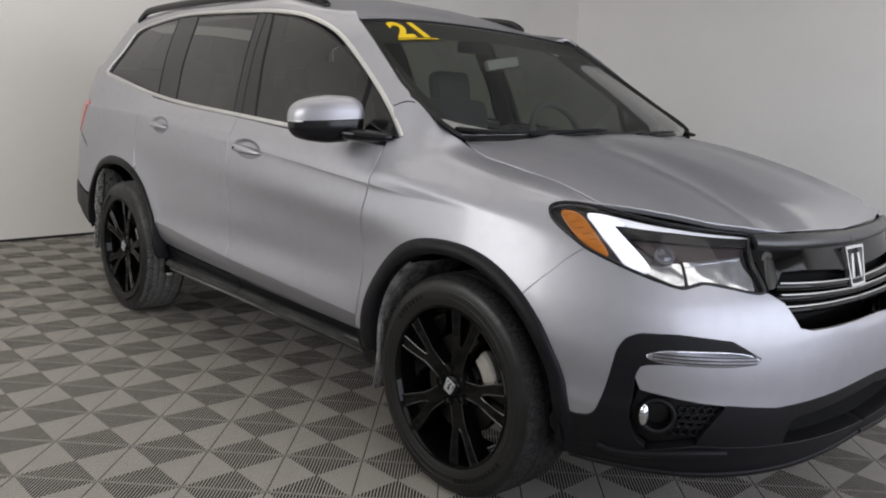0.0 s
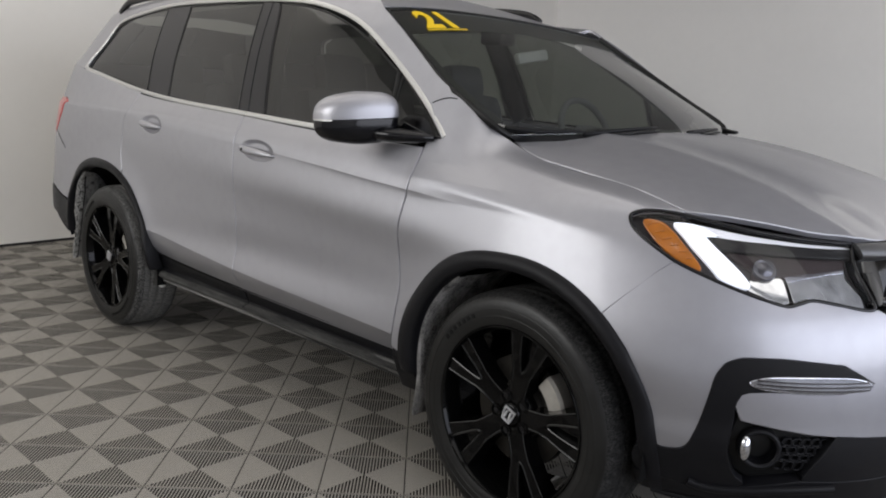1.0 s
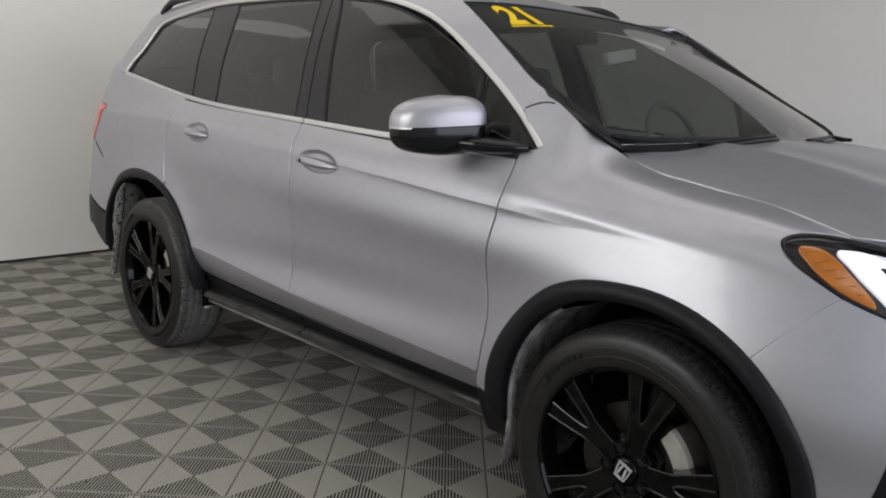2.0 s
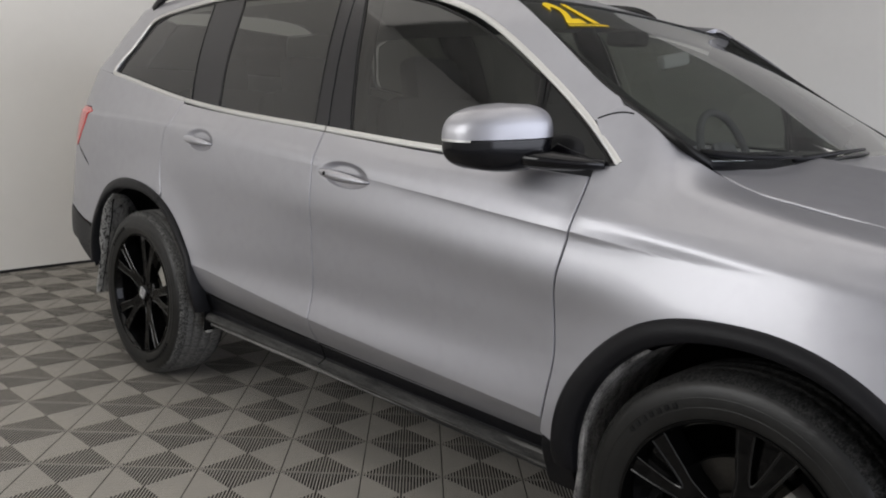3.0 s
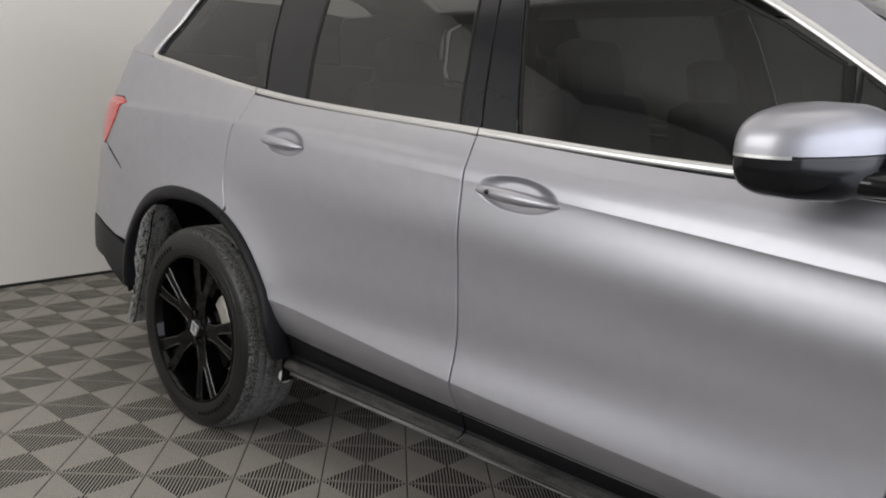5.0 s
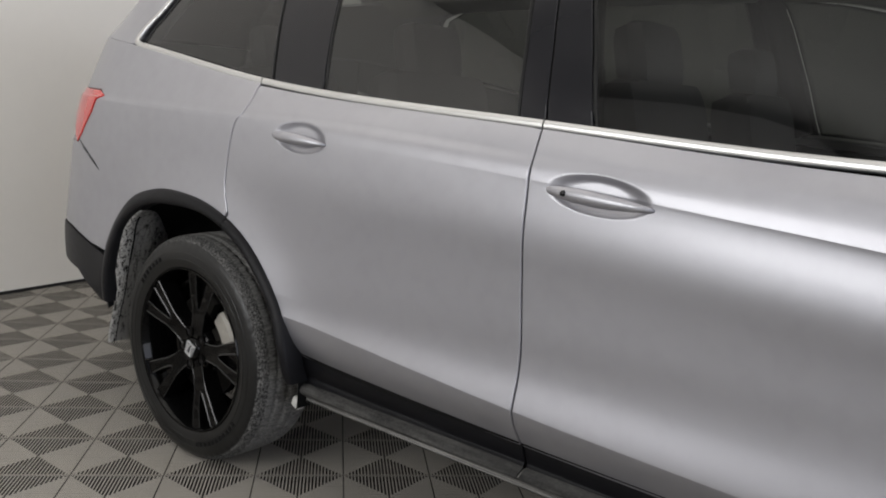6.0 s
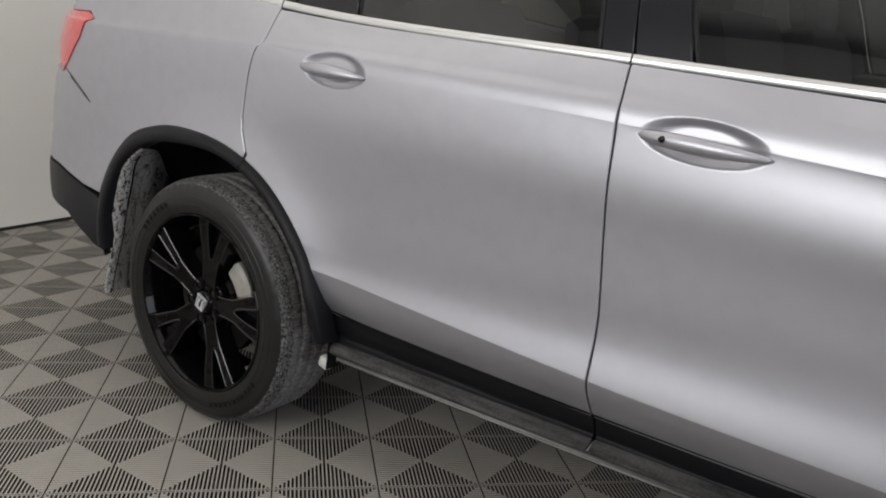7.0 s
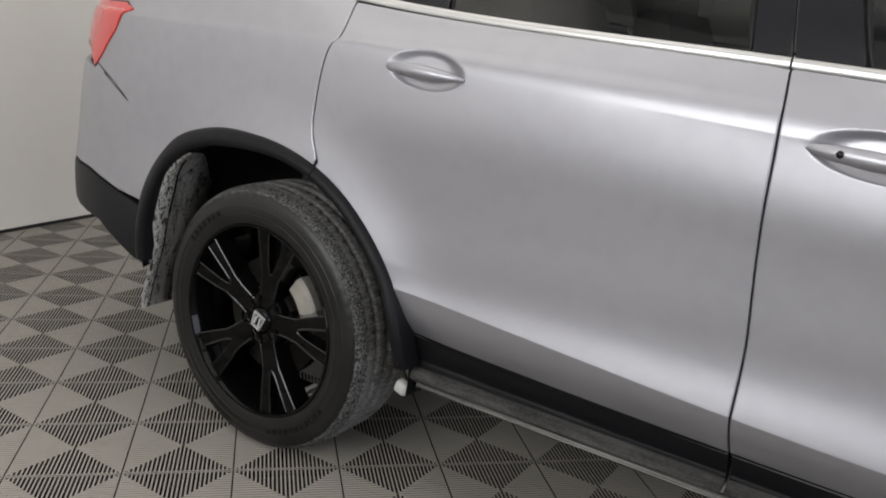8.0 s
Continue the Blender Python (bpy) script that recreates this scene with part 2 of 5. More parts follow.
CREASE = smooth([(-2.4, 1.15), (-0.81, 1.094), (0.14, 1.045), (1.0, 0.985), (1.6, 0.95)])
# half width and height of the flank's section lines; each may change along s
SIDE_W = [smooth(k) for k in (
    [(-1, .78), (1, .78)],
    [(-1, .885), (1, .885)],
    [(-1, .955), (1, .955)],
    [(-2.6, .96), (-1, .967), (0, .966), (1, .962), (1.6, .97), (2.8, .97)],
    [(-2.6, .96), (-1, .966), (0, .964), (1, .960), (1.6, .97), (2.8, .97)],
    [(-2.6, .965), (-1, .951), (0, .949), (1, .953), (1.6, .975), (2.8, .985)],
    [(-2.6, .96), (-1, .940), (-.3, .943), (.3, .947), (1, .950), (1.6, .97), (2.8, .99)],
    [(-2.6, .95), (-1, .943), (-.3, .947), (.3, .951), (1, .952), (1.6, .96), (2.8, .985)],
    [(-2.6, .93), (-1, .940), (0, .945), (1, .943), (1.6, .95), (2.8, .97)],
    [(-2.6, .91), (-1.25, .922), (-.81, .913), (.14, .924), (.8, .921), (1.1, .928), (1.6, .932), (2.8, .945)],
    [(-2.6, .85), (-1.87, .856), (-1.2, .852), (-.17, .884), (.5, .884), (1, .868), (1.16, .848), (1.42, .856), (1.74, .895), (1.87, .92), (2.8, .92)],
    [(-2.6, .83), (-1.87, .836), (-1.2, .832), (-.17, .864), (.5, .84), (.85, .80), (.93, .796), (1.04, .795), (1.12, .772), (1.20, .738), (1.29, .742), (1.42, .755), (1.742, .80), (1.873, .876), (2.8, .88)])]
SIDE_Z = [smooth(k) for k in (
    [(-1, .255), (1, .255)],
    [(-1, .27), (1, .27)],
    [(-1, .40), (1, .40)],
    [(-1, .46), (1, .46)],
    [(-1, .52), (1, .52)],
    [(-1, .62), (1, .62)],
    [(-1, .76), (1, .74)],
    [(-2.4, .97), (0, .92), (1.6, .85), (2.8, .81)],
    [(-2.4, 1.15), (-0.81, 1.094), (0.14, 1.045), (1.0, 0.985), (1.6, 0.935), (2.3, .88), (2.8, .87)],
    [(-2.4, 1.19), (-1.25, 1.158), (-0.81, 1.150), (0.14, 1.103), (.8, 1.068), (1.1, 1.03), (1.6, 0.985), (1.87, .96), (2.3, .925), (2.8, .91)],
    [(-2.3, 1.40), (-1.87, 1.345), (-1.21, 1.243), (-0.17, 1.178), (0.5, 1.150), (1.0, 1.148), (1.16, 1.118), (1.42, 1.078), (1.74, 1.032), (1.87, 1.0), (2.3, .95), (2.8, .94)],
    [(-2.3, 1.405), (-1.87, 1.35), (-1.21, 1.248), (-0.17, 1.183), (0.5, 1.25), (.85, 1.34), (.93, 1.32), (1.04, 1.26), (1.12, 1.20), (1.20, 1.152), (1.29, 1.123), (1.42, 1.103), (1.742, 1.063), (1.873, 1.025), (2.32, .965), (2.8, .955)])]
NOSE_X = smooth([(.2, 2.30), (.35, 2.36), (.5, 2.375), (.64, 2.37), (.8, 2.33), (.95, 2.22), (1.02, 2.16), (1.12, 2.05)])
TAIL_X = smooth([(.2, -2.44), (.35, -2.54), (.62, -2.60), (.8, -2.575), (1.0, -2.535), (1.2, -2.46), (1.45, -2.35)])
HOUSE_TAIL = smooth([(1.3, -2.42), (1.45, -2.35), (1.55, -2.29), (1.65, -2.20), (1.75, -2.12)])
HOUSE_S = -1.88
NOSE_N = smooth([(.3, 3.0), (.65, 3.0), (1.0, 2.7)])


def section(keys, s, v):
    """Catmull-Rom through the section lines at the height v (0, 1, 2 ... are the lines themselves)."""
    n = len(keys)
    i = np.clip(np.floor(v).astype(int), 0, n - 2)
    u = v - i
    rows = np.array([k(s) for k in keys])
    j = np.arange(len(s))
    p0, p1, p2, p3 = (rows[np.clip(i + o, 0, n - 1), j] for o in (-1, 0, 1, 2))
    return p1 + .5 * u * (p2 - p0 + u * (2 * p0 - 5 * p1 + 4 * p2 - p3 + u * (3 * (p1 - p2) + p3 - p0)))


def bulge(x, z):
    out = 0
    for a in (-AXLE, AXLE):
        d = np.hypot(x - a, z - HUB)
        out = out + (.017 if a > 0 else .024) * np.exp(-((d - .44) / .11) ** 2) * np.clip((z - .44) / .2, 0, 1)
    return out


def waves(s, z):
    """The pressed lines of the doors: a sharp shoulder crease, a soft swell, a hollow above the lower edge."""
    fade = np.clip((s + 1.35) / .35, 0, 1) * np.clip((1.55 - s) / .6, 0, 1)
    zc = CREASE(s)
    d = z - zc
    ridge = (.0006 + .0052 * np.clip((s + .5) / 1.1, 0, 1)) * np.clip((1.24 - s) / .3, 0, 1) * np.where(d > 0, np.exp(-d / .20), np.exp(d / .014))
    swell = (.004 + .006 * np.clip((s + .5) / 1.0, 0, 1)) * np.exp(-((z - zc + .115) / .075) ** 2)
    hollow = .0045 * (1 - .35 * np.clip((s + .1) / .8, 0, 1)) * np.exp(-((z - .635 - .03 * s) / .07) ** 2)
    front = np.clip((s - .90) / .06, 0, 1) * np.clip((1.60 - s) / .35, 0, 1)
    below = 1.088 - .025 * (s - .95) - z
    shoulder = .006 * front * np.clip(below / .05, 0, 1) * np.clip((z - .97) / .06, 0, 1)
    return fade * (swell + ridge - hollow) + shoulder


def side(s, v):
    """Near flank (y < 0)."""
    s, v = np.atleast_1d(np.asarray(s, float)), np.atleast_1d(np.asarray(v, float))
    w, z = section(SIDE_W, s, v), section(SIDE_Z, s, v)
    w = w + waves(s, z)
    w = w + bulge(np.where(s > FRONT_S, FRONT_S + (s - FRONT_S) * .97, s), z)
    x, y = s.copy(), -w
    a = np.clip((s - FRONT_S) / ROUND, 0, math.pi / 2)
    A = NOSE_X(z) - FRONT_S
    n = NOSE_N(z)
    sa, ca = np.maximum(np.sin(a), 1e-9), np.maximum(np.cos(a), 1e-9)
    r = ((sa / A) ** n + (ca / w) ** n) ** (-1 / n)
    f = s > FRONT_S
    step = np.clip((s - 2.36) / .35, 0, 1) * np.clip((z - .70) / .07, 0, 1) * np.clip((.95 - z) / .04, 0, 1)
    x, y = np.where(f, FRONT_S + r * sa - .055 * step * step * (3 - 2 * step), x), np.where(f, -r * ca, y)
    a = np.clip((REAR_S - s) / ROUND, 0, math.pi / 2)
    A = REAR_S - TAIL_X(z)
    sa, ca = np.maximum(np.sin(a), 1e-9), np.maximum(np.cos(a), 1e-9)
    r = ((sa / A) ** 4.5 + (ca / w) ** 4.5) ** (-1 / 4.5)
    f = s < REAR_S
    x, y = np.where(f, REAR_S - r * sa, x), np.where(f, -r * ca, y)
    return np.stack([x, y, z], -1)


# greenhouse: v 0 at the belt, 1 mid window, 2 window top, 3 roof edge, 4 roof, 5 middle of the roof
HOUSE_W = [smooth(k) for k in (
    [(-2.6, .83), (-1.87, .850), (-1.2, .846), (-.17, .878), (.5, .878), (1, .866), (1.3, .84)],
    [(-2.4, .78), (-1.2, .79), (-.17, .81), (.5, .80), (1, .77)],
    [(-2.4, .68), (-1.2, .70), (-.17, .71), (.5, .69), (1, .66)],
    [(-2.4, .61), (-1.2, .63), (-.17, .64), (.5, .61), (1, .58)],
    [(-2.4, .40), (-1.2, .42), (.5, .42), (1, .40)],
    [(-2, 0), (1, 0)])]
HOUSE_Z = [smooth(k) for k in (
    [(-2.3, 1.40), (-1.87, 1.345), (-1.21, 1.243), (-0.17, 1.178), (0.5, 1.150), (1.0, 1.148), (1.3, 1.14)],
    [(-2.4, 1.47), (-1.2, 1.43), (0, 1.40), (1, 1.36)],
    [(-2.4, 1.60), (-1.2, 1.635), (0, 1.64), (1, 1.60)],
    [(-2.4, 1.655), (-1.2, 1.735), (-.3, 1.735), (.4, 1.626), (1, 1.5)],
    [(-2.4, 1.69), (-1.2, 1.78), (-.3, 1.78), (.38, 1.641), (1, 1.5)],
    [(-2.4, 1.70), (-1.2, 1.795), (-.3, 1.795), (.345, 1.654), (1, 1.5)])]


def house(s, v):
    s, v = np.atleast_1d(np.asarray(s, float)), np.atleast_1d(np.asarray(v, float))
    w, z = section(HOUSE_W, s, v), section(HOUSE_Z, s, v)
    a = np.clip((HOUSE_S - s) / .80, 0, math.pi / 2)
    A = HOUSE_S - HOUSE_TAIL(z)
    sa, ca = np.maximum(np.sin(a), 1e-9), np.maximum(np.cos(a), 1e-9)
    r = ((sa / A) ** 3.2 + (ca / np.maximum(w, 1e-3)) ** 3.2) ** (-1 / 3.2)
    f = s < HOUSE_S
    return np.stack([np.where(f, HOUSE_S - r * sa, s), np.where(f, -r * ca, -w), z], -1)


HOOD_C = smooth([(1.16, 1.212), (1.34, 1.202), (1.65, 1.158), (1.95, 1.08), (2.1, 1.026), (2.215, .962)])
HOOD_E = smooth([(1.165, 1.163), (1.29, 1.123), (1.42, 1.103), (1.68, 1.063), (1.83, 1.025), (2.15, .965), (2.215, .945)])
HOOD_Y = smooth([(1.165, .715), (1.29, .745), (1.68, .76), (1.83, .775), (2.15, .50), (2.215, .45)])


def hood_skin(x, y):
    x, y = np.atleast_1d(np.asarray(x, float)), np.atleast_1d(np.asarray(y, float))
    r = np.clip(abs(y) / HOOD_Y(x), 0, 1)
    ridge = .40 + .07 * (x - 1.3) / .9
    z = HOOD_E(x) + (HOOD_C(x) - HOOD_E(x)) * (1 - r ** 2.6)
    z = z + .010 * np.exp(-((abs(y) - ridge) / .05) ** 2) - .006 * np.exp(-((abs(y) - ridge + .14) / .09) ** 2)
    return np.stack([x, y, z], -1)


WS_EDGE = [smooth(k) for k in (
    [(0, 1.165), (.12, 1.10), (.26, .96), (.6, .746), (1, .47)],
    [(0, .725), (.12, .795), (.26, .793), (.6, .755), (1, .695)],
    [(0, 1.168), (.12, 1.225), (.26, 1.30), (.6, 1.43), (1, 1.605)])]
WS_MID = [smooth(k) for k in ([(0, 1.345), (.5, .87), (1, .345)], [(0, 1.187), (.5, 1.435), (1, 1.652)])]


def screen_skin(p, q):
    p, q = np.atleast_1d(np.asarray(p, float)), np.atleast_1d(np.asarray(q, float))
    w = abs(p) ** 2.2
    ex, ey, ez = (e(q) for e in WS_EDGE)
    mx, mz = (e(q) for e in WS_MID)
    return np.stack([mx + (ex - mx) * w, ey * p, mz + (ez - mz) * w], -1)


def skin_normal(skin, s, v):
    e = 1e-3
    a, b = skin(s + e, v) - skin(s - e, v), skin(s, v + e * 4) - skin(s, v - e * 4)
    n = np.cross(a, b)
    return n / np.maximum(np.linalg.norm(n, axis=1, keepdims=True), 1e-12)


def panel(name, skin, outline, material, parent, off=0., flange=.012, step=(.06, .3), mirror=False, edge=None, label="", extra=((), ())):
    """A pressed panel: the outline laid on the skin, cut into a fine net, with rounded edges turned inwards."""
    if edge is None:
        edge = .0045 if material is PAINT else .0034
    area2 = sum(a[0] * b[1] - b[0] * a[1] for a, b in zip(outline, outline[1:] + outline[:1]))
    pts = outline if area2 > 0 else outline[::-1]
    bm = bmesh.new()
    bm.faces.new([bm.verts.new((p[0], p[1], 0)) for p in pts])
    for k in (0, 1):
        lo, hi = min(p[k] for p in pts), max(p[k] for p in pts)
        cuts = [i * step[k] for i in range(math.floor(lo / step[k]) + 1, math.ceil(hi / step[k]))]
        for cut in cuts + [float(c) for c in extra[k]]:
            co, no = [0, 0, 0], [0, 0, 0]
            co[k], no[k] = cut, 1
            bmesh.ops.bisect_plane(bm, geom=bm.verts[:] + bm.edges[:] + bm.faces[:], dist=1e-5, plane_co=co, plane_no=no)
    bmesh.ops.triangulate(bm, faces=[f for f in bm.faces if len(f.verts) > 4])
    bm.verts.index_update()
    sv = np.array([v.co[:2] for v in bm.verts])
    faces = [tuple(v.index for v in f.verts) for f in bm.faces]
    rim = [(l.vert.index, l.link_loop_next.vert.index) for f in bm.faces for l in f.loops if len(l.edge.link_faces) == 1]
    bm.free()
    P, N = skin(sv[:, 0], sv[:, 1]), skin_normal(skin, sv[:, 0], sv[:, 1])
    P = P + N * off
    out = np.zeros_like(P)
    for a, b in rim:
        d = P[b] - P[a]
        t = np.cross(d, N[a])
        t = t / max(np.linalg.norm(t), 1e-9)
        out[a] += t
        out[b] += t
    ids = sorted({i for e in rim for i in e})
    where = {i: k for k, i in enumerate(ids)}
    T = out[ids]
    T = T / np.maximum(np.linalg.norm(T, axis=1, keepdims=True), 1e-9)
    n, m = len(P), len(ids)
    soft = T * .707 + N[ids] * .707
    ring1, ring2 = P[ids] + T * edge - N[ids] * edge, P[ids] + T * edge - N[ids] * (edge + flange)
    ring0 = P[ids] + T * (edge * .707) - N[ids] * (edge * .293)
    verts, norms = np.vstack([P, ring0, ring1, ring2]), np.vstack([N, soft, T, T])
    for a, b in rim:
        i, j = where[a], where[b]
        faces += [(b, a, n + i, n + j), (n + j, n + i, n + m + i, n + m + j), (n + m + j, n + m + i, n + 2 * m + i, n + 2 * m + j)]
    if mirror:
        verts[:, 1] *= -1
        norms[:, 1] *= -1
        faces = [f[::-1] for f in faces]
    return part(name, (verts.tolist(), faces), material, parent, label, norms.tolist())


def strip(name, skin, path, width, height, material, parent, off=0., closed=False, mirror=False, label="", seat=.004):
    """A rounded moulding that follows a line on the skin."""
    a = np.array(path)
    P, N = skin(a[:, 0], a[:, 1]), skin_normal(skin, a[:, 0], a[:, 1])
    D = np.roll(P, -1, 0) - np.roll(P, 1, 0)
    if not closed:
        D[0], D[-1] = P[1] - P[0], P[-1] - P[-2]
    D = D / np.linalg.norm(D, axis=1, keepdims=True)
    B = np.cross(N, D)
    prof = [(-.5, -seat / max(height, 1e-4)), (-.5, .35), (-.38, .85), (0, 1), (.38, .85), (.5, .35), (.5, -seat / max(height, 1e-4))]
    k = len(prof)
    w = np.array(width) if isinstance(width, (list, tuple)) else np.full(len(P), width)
    verts = []
    for i in range(len(P)):
        verts += [tuple(P[i] + N[i] * (off + h * height) + B[i] * (b * w[i])) for b, h in prof]
    faces = []
    for i in range(len(P) if closed else len(P) - 1):
        j = (i + 1) % len(P)
        faces += [(i * k + q, j * k + q, j * k + q + 1, i * k + q + 1) for q in range(k - 1)]
    if not closed:
        faces += [tuple(range(k)), tuple((len(P) - 1) * k + q for q in range(k))[::-1]]
    if mirror:
        verts = [(x, -y, z) for x, y, z in verts]
        faces = [f[::-1] for f in faces]
    return sharp(part(name, (verts, faces), material, parent, label), 60)


def on_side_many(x, z):
    """The flank's (s, v) at places seen square from the side."""
    x, z = np.asarray(x, float), np.asarray(z, float)
    s, vs = x.copy(), np.linspace(0, 11, 89)
    for _ in range(4):
        P = side(np.repeat(s, 89), np.tile(vs, len(s))).reshape(len(s), 89, 3)
        v = np.array([np.interp(zz, p[:, 2], vs) for zz, p in zip(z, P)])
        s = s + x - side(s, v)[:, 0]
    return s, v


def on_skin(skin, s, v, off=0.):
    s, v = np.array([float(s)]), np.array([float(v)])
    n = skin_normal(skin, s, v)
    return Vector((skin(s, v) + n * off)[0]), Vector(n[0])


SCOOPS = ((.020, 8.33), (-.918, 8.38))


def door_skin(s, v):
    """The flank with the scoops behind the door handles pressed in; the height 4 runs along the lower crease."""
    s, v = np.atleast_1d(s), np.atleast_1d(v)
    v = v + (PAINT_LOW(s) - 4) * np.clip((6 - v) / 2, 0, 1)
    P = side(s, v)
    for s0, v0 in SCOOPS:
        hs, hz, z0 = (.128, .044, 1.0456) if s0 > -.5 else (.110, .046, 1.096)
        r2 = ((s - s0) / hs) ** 2 + ((P[:, 2] - z0 + .05 * (s - s0)) / hz) ** 2
        t = np.clip((1 - r2) / .75, 0, 1)
        P[:, 1] += .015 * t * t * (3 - 2 * t)
    return P + hem_tuck(s, v)


def from_crease(pts):
    """Heights on the flank as heights of door_skin."""
    out = []
    for s, v in pts:
        k = float(PAINT_LOW(s)) - 4
        out.append((s, v - k if v - k <= 4 else (v - 3 * k) / (1 - k / 2) if v < 6 else v))
    return out


def hem_tuck(s, v):
    """The painted hem below the doors' lower crease, turned in towards the sill."""
    u = np.clip((PAINT_LOW(s) - v) / np.maximum(PAINT_LOW(s) - CLAD_FOLD(s), .1), 0, 1.1)
    d = .057 * u * np.clip((s + .965) / .03, 0, 1)
    return np.stack([0 * d, d, 0 * d], -1)


# wheel arches: radius by angle from straight ahead
R_OUT = {1: smooth([(-20, .47), (10, .478), (40, .492), (90, .490), (125, .512), (150, .512), (185, .47)]),
         -1: smooth([(-20, .515), (17, .514), (50, .500), (91, .511), (113, .546), (130, .575), (143, .57), (156, .545), (190, .50)])}
R_IN = {1: smooth([(-20, .425), (10, .43), (40, .447), (90, .442), (125, .45), (150, .44), (185, .40)]),
        -1: smooth([(-20, .485), (17, .483), (35, .474), (80, .468), (100, .475), (120, .508), (136, .524), (150, .500), (190, .46)])}


def arch(end, f, a0, a1, n=14):
    """(s, v) points along a wheel arch from the angle a0 to a1; f: 0 inner edge, 1 outer edge."""
    a = np.linspace(a0, a1, n)
    r = R_IN[end](a) * (1 - f) + R_OUT[end](a) * f
    s, v = on_side_many(end * AXLE + r * np.cos(np.radians(a)), HUB + r * np.sin(np.radians(a)))
    return [(float(p), float(q)) for p, q in zip(s, v)]


def line(keys, v0, v1, n=16):
    """(s, v) points of a gap that runs up the flank."""
    f = smooth([(v, s) for s, v in keys])
    return [(float(f(v)), float(v)) for v in np.linspace(v0, v1, n)]


GAP_F = [(.884, 1.5), (.884, 3.0), (.893, 4.44), (.903, 5.4), (.893, 6.5), (.918, 7.9), (.927, 9.4), (.927, 10)]
GAP_B = [(-.14, 1.5), (-.142, 4.1), (-.142, 5.3), (-.153, 6.7), (-.154, 7.7), (-.159, 9), (-.168, 10)]
GAP_R = [(-1.20, 6.0), (-1.212, 6.4), (-1.244, 6.9), (-1.236, 7.35), (-1.186, 9.05), (-1.197, 9.8), (-1.2, 10)]
PAINT_LOW = smooth([(-1.0, 4.72), (-.5, 4.38), (-.14, 4.14), (.4, 3.90), (.95, 3.62)])
G = .0058      # half a gap


def shift(pts, d):
    return [(s + d, v) for s, v in pts]


CLAD_FOLD = smooth([(-.96, 3.15), (-.85, 2.95), (-.6, 2.72), (-.13, 2.46), (.4, 2.30), (.9, 2.20)])


def fold(s0, s1, n=10, dv=0.):
    return [(float(s), float(CLAD_FOLD(s)) + dv) for s in np.linspace(s0, s1, n)]


def foot_skin(s, v):
    """The cladding below the painted hem: set back under it, then swept out to a sloping foot."""
    P = side(s, v)
    s, v = np.atleast_1d(s), np.atleast_1d(v)
    u = np.clip((v - 1.60) / np.maximum(CLAD_FOLD(s) - 1.60, .3), 0, 1)
    t = np.clip((u - .02) / .24, 0, 1)
    P[:, 1] += (.014 + .047 * t * t * (3 - 2 * t)) * np.clip((s + .965) / .03, 0, 1) + .004
    return P


def sill_skin(s, v):
    """The sill with a sloping ledge along its top."""
    P = side(s, v)
    v = np.atleast_1d(v)
    P[:, 1] += .016 + .010 * np.exp(-((v - 1.50) / .04) ** 2) + .03 * np.clip((1.45 - v) / .2, 0, 1)
    return P


# ---------- the room ----------
def wall(name, a, b, z0, z1, thick, material, label=""):
    """A wall from a to b; the room lies to its left."""
    a, b = Vector((*a, 0)), Vector((*b, 0))
    d = (b - a).normalized()
    n = Vector((d.y, -d.x, 0)) * thick
    corners = [a, b, b + n, a + n]
    bm = bmesh.new()
    lo, hi = [bm.verts.new(c + Vector((0, 0, z0))) for c in corners], [bm.verts.new(c + Vector((0, 0, z1))) for c in corners]
    bm.faces.new(lo[::-1])
    bm.faces.new(hi)
    for i in range(4):
        bm.faces.new((lo[i], lo[(i + 1) % 4], hi[(i + 1) % 4], hi[i]))
    return tagged(sharp(part(name, bm, material)), label, "wall", kind="structure")


W1, W2, W3, W4 = (-4.571, 6.8), (-3.357, -5.6), (7.4, -5.6), (7.4, 6.8)
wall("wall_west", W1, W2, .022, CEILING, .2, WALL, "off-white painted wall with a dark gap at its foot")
wall("wall_north", W4, W1, .022, CEILING, .2, WALL_B, "plain painted wall, its colour raised in place of light")
# unseen south wall, left open where the added fill lamp stands
for nm, x0, x1, z0, z1 in (("wall_south", W2[0], -2.72, .022, CEILING), ("wall_south_end", .92, 7.4, .022, CEILING), ("wall_south_top", -2.72, .92, 3.62, CEILING), ("wall_south_sill", -2.72, .92, .022, 1.48)):
    wall(nm, (x0, -5.6), (x1, -5.6), z0, z1, .2, WALL_S, "plain white wall round the opening for the added fill lamp")
E0, E1, EH = -5.2, 6.4, 3.65
wall("wall_east", W3, (7.4, E0), .035, CEILING, .2, WALL, "off-white wall beside the wide opening")
wall("wall_east_far", (7.4, E1), W4, .035, CEILING, .2, WALL, "off-white wall beside the wide opening")
wall("wall_east_top", (7.4, E0), (7.4, E1), EH, CEILING, .2, WALL, "off-white lintel over the wide opening")
for nm, a, b in (("baseboard_west", W1, W2), ("baseboard_north", W4, W1), ("baseboard_south", W2, W3)):
    va, vb = Vector((*a, 0)), Vector((*b, 0))
    d = (vb - va).normalized()
    n = Vector((d.y, -d.x, 0)) * .012
    wall(nm, (va + n).to_2d(), (vb + n).to_2d(), -.022, .022, .15, BASE, "black recessed gap along the foot of the wall")
bm = box(bmesh.new(), (1.5, .15, CEILING + .1), (13.5, 15.5, .2))
tagged(part("ceiling", bm, CEIL), "plain off-white painted ceiling", "ceiling", kind="structure")
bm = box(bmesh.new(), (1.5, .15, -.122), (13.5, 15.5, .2))
